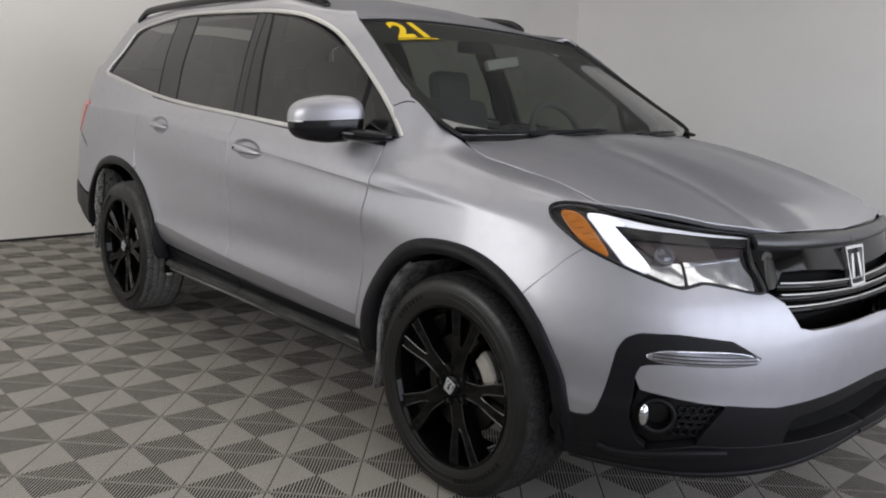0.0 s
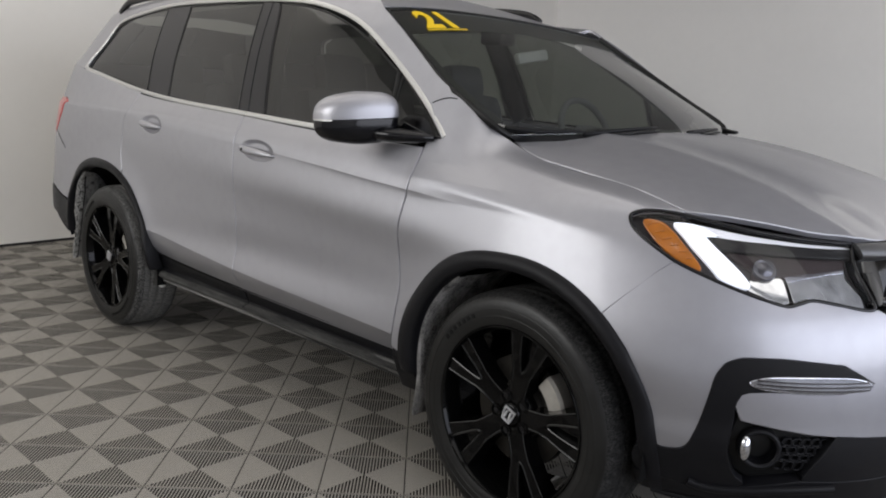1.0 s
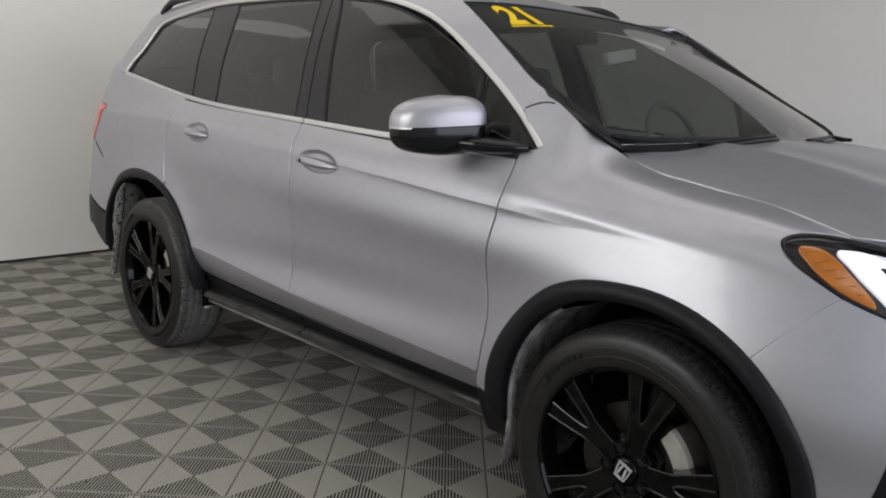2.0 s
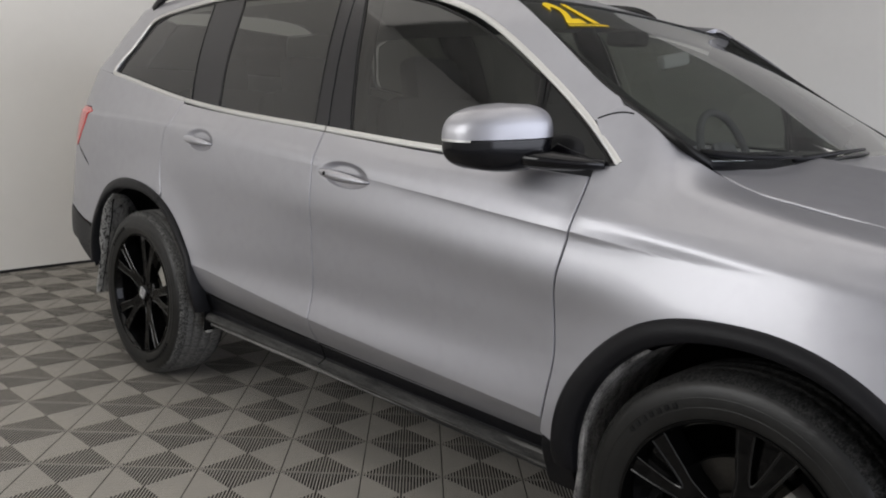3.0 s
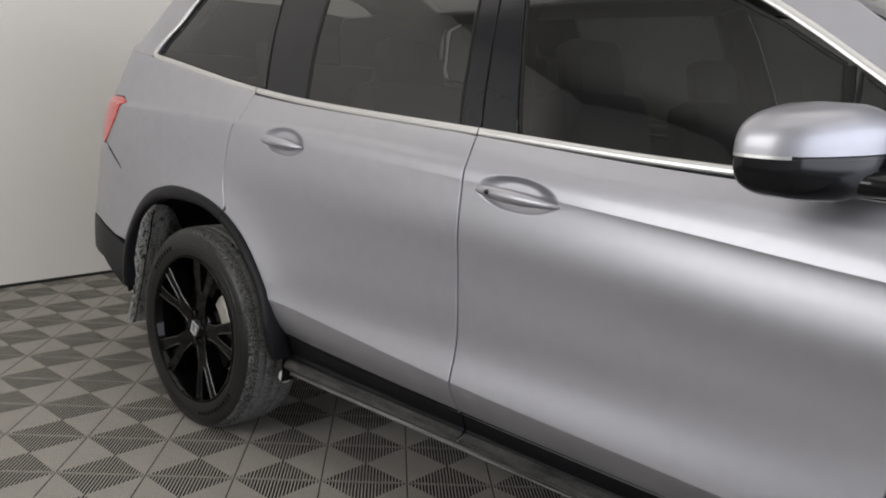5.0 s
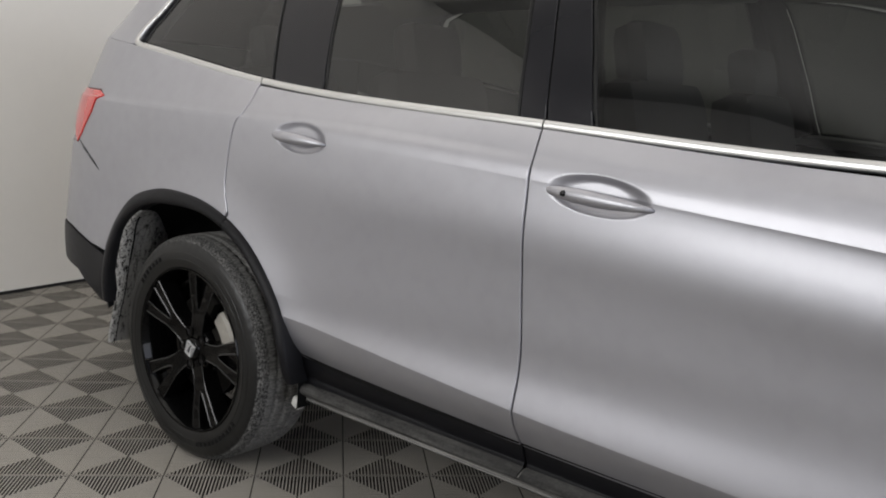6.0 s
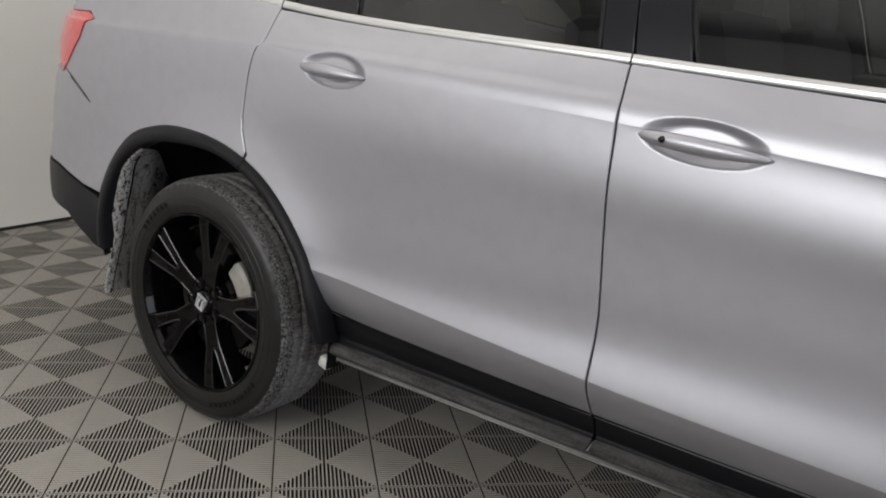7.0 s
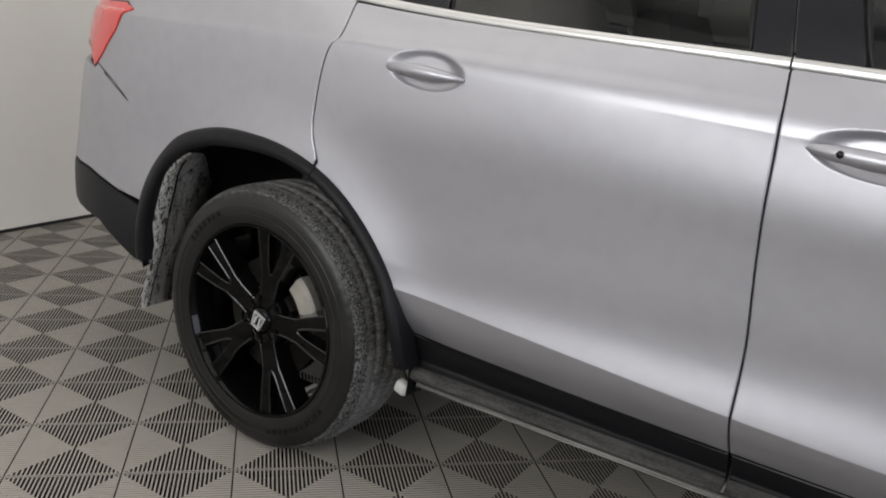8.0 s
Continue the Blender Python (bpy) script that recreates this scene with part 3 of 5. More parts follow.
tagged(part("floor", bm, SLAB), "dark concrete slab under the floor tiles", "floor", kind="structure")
bm = bmesh.new()
box(bm, (1.5, .15, -1.2), (160, 160, .2))
tagged(part("ground", bm, CONCRETE), "grey paved ground outside the opening", "ground", kind="structure")

fitting = empty("ceiling_light", (LAMPS[0][0], LAMPS[0][1], CEILING))
tagged(fitting, "large white ceiling light panel with a thin frame", "ceiling light", group="ceiling lights")
bm = bmesh.new()
for bx, by, bw, bl in ((0, .74, 3.1, .05), (0, -.74, 3.1, .05), (1.53, 0, .05, 1.43), (-1.53, 0, .05, 1.43)):
    box(bm, (bx, by, -.04), (bw, bl, .08), .004)
part("frame", bm, FIXTURE, fitting)
bm = box(bmesh.new(), (0, 0, -.02), (3.02, 1.42, .03), .004)
part("reflector", bm, FIXTURE, fitting)
# body of the added fill lamp, framed like the ceiling panels
wide = empty("fill_panel", (3.75, 6.1, CEILING))
tagged(wide, "added long white fill panel in a thin frame, out of view", "ceiling light")
bm = bmesh.new()
for bx, by, bw, bl in ((0, .64, 6.0, .05), (0, -.64, 6.0, .05), (2.98, 0, .05, 1.23), (-2.98, 0, .05, 1.23)):
    box(bm, (bx, by, -.04), (bw, bl, .08), .004)
part("frame", bm, FIXTURE, wide)
part("reflector", box(bmesh.new(), (0, 0, -.02), (5.9, 1.22, .03), .004), FIXTURE, wide)
for lx, ly in LAMPS[1:]:
    copy_thing(fitting, Matrix.Translation((lx, ly, CEILING)))


# ---------- the car ----------
car = empty("suv")
tagged(car, "silver-grey mid-size SUV with black wheels and cladding, parked on tiles", "car")


def both(make):
    """The same part on both flanks."""
    for m in (False, True):
        make(m)


def scoop_net(i):
    """Finer cuts round a handle scoop."""
    s0, v0 = SCOOPS[i]
    return np.arange(s0 - .1235, s0 + .124, .0065), np.concatenate([np.arange(v0 - .985, v0 - .9, .047), np.arange(v0 - .88, v0 - .45, .021), np.arange(v0 - .44, v0 + .85, .047)])


def door_front(m):
    outl = (fold(.884 - G, -.14 + G, 14) + shift(line(GAP_B, 2.53, 9.82, 34), G)
            + [(s, 9.82) for s in np.linspace(-.16 + G, .92, 20)][1:] + shift(line(GAP_F, 9.78, 2.28, 34), -G))
    outl = [tuple(map(float, p)) for p in outl]
    d = panel("front_door", door_skin, from_crease(outl), PAINT, car, mirror=m, step=(.04, .12), extra=(scoop_net(0)[0], list(scoop_net(0)[1]) + [3.95, 3.98, 4.02, 4.05, 7.6, 7.7, 7.76, 7.82, 7.87, 7.91, 7.95, 7.98, 8.0, 8.04]))
    lower = shift(line(GAP_B, 1.78, 2.40, 7), G) + fold(-.13, .88, 12, -.02) + shift(line(GAP_F, 2.14, 1.75, 5), -G)
    panel("door_cladding", foot_skin, lower, CLAD, d, mirror=m, step=(.06, .05), flange=.02, label="matt black lower door cladding")
    ledge = shift(line(GAP_B, 1.62, 1.76, 4), G) + [(float(x), 1.76 - .03 * (float(x) + .14)) for x in np.linspace(-.13, .87, 10)] + shift(line(GAP_F, 1.72, 1.62, 4), -G)
    panel("cladding_foot", foot_skin, ledge, LEDGE, d, mirror=m, step=(.06, .05), flange=.01, label="dusty sloping foot of the door cladding")
    panel("door_card", side, outl, DARK, d, off=-.05, flange=.01, step=(.2, .5), mirror=m)
    handle(d, .02, m)
    return d


def door_rear(m):
    a = arch(-1, .55, 10.8, 67.5, 14)
    outl = (a + shift(line(GAP_R, 6.45, 9.82, 20), G) + [(float(s), 9.82) for s in np.linspace(-1.19, -.17, 20)][1:]
            + shift(line(GAP_B, 9.78, 2.53, 34), -G) + fold(-.142 - G, -.90, 12))
    d = panel("rear_door", door_skin, from_crease(outl), PAINT, car, mirror=m, step=(.04, .12), extra=(scoop_net(1)[0], list(scoop_net(1)[1]) + [3.95, 3.98, 4.02, 4.05, 7.6, 7.7, 7.76, 7.82, 7.87, 7.91, 7.95, 7.98, 8.0, 8.04]))
    lower = [(-.935, 1.83), (-.6, 1.80), (-.142 - G, 1.78)] + shift(line(GAP_B, 1.88, 2.40, 6), -G) + fold(-.15, -.955, 12, -.02)
    panel("door_cladding", foot_skin, lower, CLAD, d, mirror=m, step=(.06, .05), flange=.02, label="matt black lower door cladding")
    ledge = [(-.915, 1.62), (-.6, 1.62), (-.142 - G, 1.62)] + shift(line(GAP_B, 1.68, 1.76, 4), -G) + [(-.6, 1.78), (-.93, 1.81)]
    panel("cladding_foot", foot_skin, dense(ledge, 2), LEDGE, d, mirror=m, step=(.06, .05), flange=.01, label="dusty sloping foot of the door cladding")
    panel("door_card", side, outl, DARK, d, off=-.05, flange=.01, step=(.2, .5), mirror=m)
    handle(d, -.92, m)
    return d


def handle(door, s0, m):
    """A lens-shaped pull handle across the scoop."""
    k = -1 if m else 1
    reach, z0 = (.125, 1.0456) if s0 > -.5 else (.106, 1.096)
    u = np.linspace(0, 1, 21)
    xs = s0 - reach + 2.03 * reach * u
    ss, vv = on_side_many(xs, z0 - .006 - .062 * (xs - s0))
    lift = -.001 + .021 * np.sin(np.pi * u) ** .5
    P = side(ss, vv) + skin_normal(side, ss, vv) * lift[:, None]
    rad = [float(.0025 + .0115 * math.sin(math.pi * min(1, max(0, t ** .8))) ** .65) for t in u]
    h = part("door_handle", tube([(x, y * k, z) for x, y, z in P.tolist()], rad, 16, 1.15), PAINT, door, "body-coloured pull handle")
    if s0 > -.5:
        sb, vb = on_side_many([s0 - .066], [z0 - .001])
        q, nn = on_skin(side, sb[0], vb[0], .0265)
        bm = bmesh.new()
        bmesh.ops.create_cone(bm, cap_ends=True, segments=16, radius1=.0075, radius2=.006, depth=.012,
                              matrix=Matrix.Translation((q.x, q.y * k, q.z)) @ Matrix.Rotation(math.pi / 2, 4, "X"))
        part("lock_button", bm, GLOSS, h, "round black touch button")


def fender(m):
    a = arch(1, .55, 52, 172, 22)
    outl = (a + shift(line(GAP_F, 2.95, 9.95, 20), G) + [(.985, 10.12), (.935, 10.36), (.895, 10.6), (.955, 10.95)]
            + [(float(s), 10.98) for s in np.linspace(1.0, 1.865, 22)]
            + [(1.80, 10.4), (1.745, 9.85), (1.722, 9.55), (1.735, 9.2), (1.76, 8.85), (1.80, 8.35), (1.843, 7.93), (1.77, 6.95)])
    panel("fender", side, outl, PAINT, car, mirror=m, step=(.03, .06), label="silver front wing panel")


def quarter(m):
    a = arch(-1, .55, 68.5, 152, 16)
    outl = (a + [(-2.0, 5.08), (-2.153, 5.4), (-2.3, 5.45), (-2.42, 5.5), (-2.42, 7.2), (-2.14, 7.06), (-2.10, 7.3), (-2.04, 7.75), (-1.985, 8.85),
                 (-2.03, 9.08), (-2.2, 9.05), (-2.36, 9.3), (-2.36, 9.95)]
            + [(float(s), 9.92) for s in np.linspace(-2.3, -1.205, 20)] + shift(line(GAP_R, 9.8, 6.5), -G))
    panel("quarter_panel", side, outl, PAINT, car, mirror=m, label="silver rear quarter panel")
    seam = [(-2.145, 7.2), (-2.105, 7.115), (-2.07, 7.02), (-2.03, 6.91), (-1.995, 6.79), (-1.97, 6.7)]
    strip("bumper_seam", side, dense(seam, 3), .0022, .0006, DARK, car, off=.0006, mirror=m)
    tail = [(-2.14, 7.12), (-2.20, 7.5), (-2.30, 8.0), (-2.36, 8.9), (-2.2, 8.98), (-2.03, 9.0), (-1.995, 8.85), (-2.045, 7.75), (-2.105, 7.3)]
    t = panel("tail_lamp", side, dense(tail, 3), RED, car, off=.004, mirror=m, step=(.04, .2), label="red wraparound tail lamp")


def a_pillar_roof(m):
    top = [(-1.905, .1), (-1.90, .83), (-1.8, 1.83), (-1.6, 2.18), (-1.16, 2.42), (-.7, 2.36), (-.26, 2.24), (0, 2.09), (.206, 1.88), (.411, 1.62), (.62, 1.24), (.75, .94), (.872, .60)]
    top = [p for p in rounded(top, 5, closed=False)]
    outl = ([(.965, .70), (.931, .84), (.746, 1.26), (.60, 1.58), (.490, 1.84), (.425, 2.2), (.385, 2.95)] + [(float(s), 2.95) for s in np.linspace(.3, -2.2, 24)]
            + [(-2.45, 2.6), (-2.5, 1.5), (-2.5, .03), (-2.1, .03), (-1.93, .03)] + top)
    panel("roof_side", house, outl, PAINT, car, mirror=m, label="silver roof side and pillar pressing")


def roof():
    pts = [(.40, 2.98), (.385, 3.5), (.365, 4), (.35, 4.6), (.345, 5.0)] + [(float(s), 5.0) for s in np.linspace(.2, -2.2, 20)] + [(-2.25, 4), (-2.25, 2.98)] + [(float(s), 2.98) for s in np.linspace(-2.1, .3, 20)]
    for m in (False, True):
        panel("roof_panel", house, pts, PAINT, car, mirror=m)


both(door_front)
both(door_rear)
both(fender)
both(quarter)
both(a_pillar_roof)
both(lambda m: strip("pillar_seam", side, [(float(s), float(v)) for s, v in zip(np.linspace(.895, .985, 8), np.linspace(10.62, 10.93, 8))], .004, .0008, DARK, car, off=.0006, mirror=m))
roof()

hood_line = [(1.168, -.709), (1.21, -.722), (1.29, -.739), (1.42, -.746), (1.68, -.754), (1.80, -.766), (1.828, -.768)]
hood_front = [(1.87, -.735), (1.95, -.665), (2.06, -.56), (2.142, -.470), (2.18, -.32), (2.205, -.15), (2.212, 0)]
hood_rear = [(1.335, 0), (1.325, -.2), (1.30, -.4), (1.25, -.58)]
half = hood_line + hood_front
outl = half + [(x, -y) for x, y in half[:-1][::-1]] + [(x, -y) for x, y in hood_rear[1:][::-1]] + hood_rear
panel("hood", hood_skin, outl, PAINT, car, step=(.06, .06), label="silver hood with a raised crease each side")

# windscreen, its black edge, cowl and wipers
glass = [(p, q) for p, q in [(-.965, .03), (-.5, .03), (0, .03), (.5, .03), (.965, .03), (.965, .3), (.965, .6), (.965, .97), (.5, .97), (0, .97), (-.5, .97), (-.965, .97), (-.965, .6), (-.965, .3)]]
screen = panel("windscreen", screen_skin, dense(glass, 4), SCREEN, car, off=.001, step=(.1, .1), flange=.003, label="clear windscreen with a dark shade band")
screen.visible_shadow = False
for nm, poly in (("shade_band", [(-.955, .775), (0, .805), (.955, .775), (.955, .965), (0, .965), (-.955, .965)]),
                 ("black_edge_low", [(-.96, .035), (0, .035), (.96, .035), (.955, .09), (.8, .07), (0, .052), (-.8, .07), (-.955, .09)]),
                 ("black_edge_side", [(-.962, .10), (-.915, .11), (-.925, .5), (-.93, .80), (-.958, .80)]),
                 ("black_edge_side", [(.962, .10), (.958, .80), (.93, .80), (.925, .5), (.915, .11)])):
    panel(nm, screen_skin, dense(poly, 6), BANDED, screen, off=-.004, step=(.1, .1), flange=.0005, edge=.0003)
both(lambda m: strip("screen_seal", screen_skin, [(-.985, float(q)) for q in np.linspace(.02, .98, 26)], .017, .004, BANDED, screen, mirror=m, off=.007, seat=.014))
strip("screen_seal", screen_skin, [(float(p), .985) for p in np.linspace(-.97, .97, 24)], .018, .004, BANDED, screen, off=.001)
cowl = [(-.98, -.05), (-.5, -.05), (0, -.05), (.5, -.05), (.98, -.05), (.98, .03), (.5, .03), (0, .03), (-.5, .03), (-.98, .03)]
panel("cowl", lambda p, q: screen_skin(p, np.maximum(q, 0)) + np.stack([np.minimum(q, 0) * -1.2, 0 * q, np.minimum(q, 0) * .5], -1), dense(cowl, 5), CLAD, car, off=-.006, step=(.1, .02))
both(lambda m: part("cowl_corner", tube([(x, y if m else -y, z) for x, y, z in ((1.14, .735, 1.205), (1.18, .70, 1.200), (1.22, .66, 1.198), (1.27, .60, 1.200), (1.30, .52, 1.202))], [.012, .014, .013, .010, .005], 10, .7), CLAD, car))
for p0, p1, q1 in ((-.66, -.12, .045), (.10, .60, .045)):
    pts = []
    for i in range(9):
        u = i / 8
        q, n = on_skin(screen_skin, p0 + (p1 - p0) * u, .012 + (q1 - .012) * u ** 1.5, .010 + .006 * math.sin(math.pi * u))
        pts.append(tuple(q))
    w = part("wiper", tube(pts, [.008 - .003 * i / 8 for i in range(9)], 8), CLAD, car, "black wiper arm and blade")
    part("blade", tube([(x + .012, y, z - .010) for x, y, z in pts[2:]], .005, 6), BANDED, w)

# side windows
WINOUT = [(-1.84, .03), (-1.893, .12), (-1.905, .45), (-1.885, .83), (-1.838, 1.3), (-1.79, 1.80), (-1.72, 2.02), (-1.59, 2.16), (-1.16, 2.40), (-.7, 2.34), (-.26, 2.21), (0, 2.06), (.206, 1.85), (.411, 1.59), (.62, 1.21), (.76, .88), (.88, .56), (.955, .30), (.992, .12)]
PANES = {"quarter_window": [(-1.858, .19), (-1.5, .16), (-1.165, .13), (-1.19, .8), (-1.222, 1.58), (-1.245, 2.26), (-1.45, 2.18), (-1.63, 2.05), (-1.742, 1.80), (-1.80, 1.3), (-1.852, .7)],
         "rear_door_window": [(-.925, .11), (-.6, .09), (-.245, .07), (-.27, .8), (-.30, 1.47), (-.33, 2.12), (-.65, 2.22), (-.995, 2.25), (-.965, 1.54), (-.945, .8)],
         "front_door_window": [(-.038, .09), (.3, .08), (.70, .09), (.690, .67), (.672, 1.02), (.54, 1.28), (.37, 1.54), (.18, 1.78), (0, 1.96), (-.185, 2.09), (-.145, 1.6), (-.085, .8)],
         "quarter_light": [(.728, .10), (.968, .10), (.942, .26), (.874, .51), (.770, .80), (.706, .96), (.717, .5)]}
PILLARS = {"pillar_trim_c": [(-1.152, .12), (-.938, .11), (-.955, .8), (-.975, 1.54), (-1.005, 2.26), (-1.235, 2.27), (-1.212, 1.58), (-1.178, .8)],
           "pillar_trim_b_rear": [(-.238, .07), (-.172, .06), (-.20, .8), (-.232, 1.47), (-.255, 2.13), (-.322, 2.12), (-.292, 1.47), (-.262, .8)],
           "pillar_trim_b_front": [(-.162, .06), (-.050, .08), (-.097, .8), (-.157, 1.6), (-.197, 2.08), (-.245, 2.11), (-.222, 1.47), (-.190, .8)]}


def windows(m):
    for nm, poly in PANES.items():
        g = panel(nm, house, dense(poly, 3), FRONT_TINT if nm in ("front_door_window", "quarter_light") else TINTED, car, off=-.006, flange=.003, step=(.15, .3), mirror=m, edge=.0005, label="dark tinted side window")
        g.visible_shadow = False
        strip("rubber_seal", house, dense(poly, 4), .009, .003, BANDED, g, off=-.006, closed=True, mirror=m)
    for nm, poly in PILLARS.items():
        panel("pillar_trim", house, dense(poly, 3), PILLAR, car, off=-.004, flange=.006, step=(.15, .3), mirror=m, label="gloss black pillar trim")
    ring = rounded(WINOUT, 5, closed=False)
    cut = [(float(s), float(v)) for s, v in ring]
    strip("window_trim", house, cut, .020, .005, CHROME, car, mirror=m, label="satin chrome window surround")
    for s0, s1 in ((-1.84, -1.203), (-1.199, -.171), (-.167, .90)):
        pts = [(float(s), .03 if s < .7 else .03 + (s - .7) * .2) for s in np.linspace(s0, s1, 14)]
        strip("belt_trim", house, pts, .022, .006, CHROME, car, mirror=m, label="satin chrome strip below the windows")
    strip("division_bar", house, [(.712, .10), (.703, .5), (.693, .80), (.683, 1.0)], .020, .004, BANDED, car, off=-.005, mirror=m)


both(windows)


# wheel-arch flares, sills, flaps
def flare(m, end):
    k = -1 if m else 1
    a0, a1 = (-12, 178) if end > 0 else (2, 172)
    verts, faces, prof = [], [], 7
    angles = np.linspace(a0, a1, 64)
    f = np.array([1.0, 1.0, .9, .5, .10, .0, .0])
    lift = np.array([-.05, .004, .011, .016, .014, .006, -.035])
    R = R_IN[end](angles)[:, None] + (R_OUT[end](angles) - R_IN[end](angles))[:, None] * f
    X = end * AXLE + R * np.cos(np.radians(angles))[:, None]
    Z = HUB + R * np.sin(np.radians(angles))[:, None]
    s, v = on_side_many(X.ravel(), np.maximum(.27, Z.ravel()))
    Y = side(s, v)[:, 1].reshape(X.shape) - lift
    verts = [(float(x), float(y) * k, float(z)) for x, y, z in zip(X.ravel(), Y.ravel(), Z.ravel())]
    for i in range(len(angles) - 1):
        faces += [(i * prof + q, i * prof + q + 1, (i + 1) * prof + q + 1, (i + 1) * prof + q) for q in range(prof - 1)]
    if m:
        faces = [f[::-1] for f in faces]
    fl = part("arch_flare", (verts, faces), CLAD, car, "matt black wheel arch flare")
    if end < 0:
        i = int(np.argmin(abs(angles - 67)))
        part("flare_seam", tube([verts[i * prof + q] for q in range(1, 6)], .0016, 6), DARK, fl)
    # liner of the wheel housing
    verts, faces = [], []
    angles = np.linspace(-8, 190 if end > 0 else 160, 40)
    for a in angles:
        r = float(R_IN[end](min(max(a, -20), 185))) + .015
        c, s_ = math.cos(radians(a)), math.sin(radians(a))
        for y in (-.925, -.80, -.60, -.58):
            rr = r if y < -.59 else .02
            verts.append((end * AXLE + rr * c, y * k, HUB + rr * s_))
    for i in range(len(angles) - 1):
        faces += [(i * 4 + q + 1, i * 4 + q, (i + 1) * 4 + q, (i + 1) * 4 + q + 1) for q in range(3)]
    part("wheel_housing", (verts, faces), DARK, car, "black wheel housing")


for e in (1, -1):
    both(lambda m, e=e: flare(m, e))


def sill(m):
    pts = [(-.86, 1.32), (.93, 1.32), (.92, 1.45), (.90, 1.60)] + [(float(s), 1.60) for s in np.linspace(.8, -.85, 20)] + [(-.91, 1.60), (-.90, 1.45)]
    panel("sill", sill_skin, dense(pts, 2), DUSTY, car, off=-.004, mirror=m, step=(.08, .03), flange=.03, label="dusty black sill below the doors")


both(sill)


def liner_guard(m):
    """The dusty rear half of the front wheel housing, with the flap at its foot."""
    k = -1 if m else 1
    verts, faces = [], []
    pts = [(AXLE + (float(R_IN[1](a)) - .005) * math.cos(radians(a)), HUB + (float(R_IN[1](a)) - .005) * math.sin(radians(a))) for a in np.linspace(122, 178, 20)]
    pts += [(1.003, .33), (.998, .29), (.992, .255), (.990, .235)]
    for i, (x, z) in enumerate(pts):
        for y, dx in ((-.945, -.006), (-.945, .008), (-.90, .004), (-.86, .014), (-.80, .008), (-.72, .012), (-.66, .006), (-.66, -.006)):
            verts.append((x + dx, y * k, z))
    for i in range(len(pts) - 1):
        faces += [(i * 8 + q, i * 8 + q + 1, i * 8 + 9 + q, i * 8 + 8 + q) for q in range(7)]
    faces += [tuple((len(pts) - 1) * 8 + q for q in range(8))]
    if m:
        faces = [f[::-1] for f in faces]
    part("mud_flap", (verts, faces), MUD_DARK, car, "dusty brown-black liner and flap behind the front wheel")
    foot = [(.893, 1.3), (.893, 2.4), (.896, 2.86), (.962, 2.86), (.975, 2.2), (.985, 1.3)]
    panel("flare_foot", side, dense(foot, 3), CLAD, car, off=-.003, mirror=m, flange=.02)


both(liner_guard)


def guard(m):
    """The muddy rear half of the wheel housing and the flap that hangs from it."""
    k = -1 if m else 1
    verts, faces = [], []
    path = [(float(R_IN[-1](a)) - .004, a) for a in np.linspace(124, 158, 16)]
    pts = [(-AXLE + r * math.cos(radians(a)), HUB + r * math.sin(radians(a))) for r, a in path]
    pts += [(-1.868, .48), (-1.90, .40), (-1.925, .33), (-1.938, .285), (-1.935, .268)]
    for i, (x, z) in enumerate(pts):
        w0, w1 = -.955 + .012 * (i > 15), -.93 + .16 * min(1, i / 9) ** .7 - .06 * (i > 15)
        for y, dx in ((w0, -.004), (w0, .010), (w0 + (w1 - w0) * .25, .004), (w0 + (w1 - w0) * .55, .007), (w1, .002), (w1, -.010)):
            verts.append((x + dx, y * k, z))
    for i in range(len(pts) - 1):
        faces += [(i * 6 + q, i * 6 + q + 1, i * 6 + 7 + q, i * 6 + 6 + q) for q in range(5)]
    if m:
        faces = [f[::-1] for f in faces]
    fl = part("mud_flap", (verts, faces), MUD, car, "pale mud-caked flap behind the rear wheel")
    fl.data.materials.append(SPLASH)
    fl.data.polygons.foreach_set("material_index", [1 if q % 5 < 2 and q // 5 > 1 else 0 for q in range(len(faces))])
    part("flap_ridge", tube([verts[i * 6 + 2] for i in range(3, len(pts))], [.004 if i < 14 else .002 for i in range(3, len(pts))], 6), DARK, fl, "dark ridge down the flap")


both(guard)


def jack_point(m):
    k = -1 if m else 1
    bm = box(bmesh.new(), (-.958, k * -.878, .298), (.036, .030, .034), .009, turn=Matrix.Rotation(radians(18), 4, "Y"))
    part("deflector", bm, PALE, car, "pale dusty deflector ahead of the rear wheel")


both(jack_point)


MASK = mat("lamp_mask", (.030, .022, .022), .5, var=.2, scale=20, spec=.2)
PROJ = mat("projector_glass", (.10, .10, .11), .06, .6, var=.2, scale=30)
TUBE = mat("clear_light_tube", (.88, .89, .93), .3, 0., var=.1, scale=14, coat=.5)
BOWL = mat("mirrored_bowl", (.62, .63, .62), .07, 1.0, var=.55, scale=26)
GREY_BAR = mat("satin_grey_bar", (.060, .060, .062), .32, .6, var=.15, scale=8)


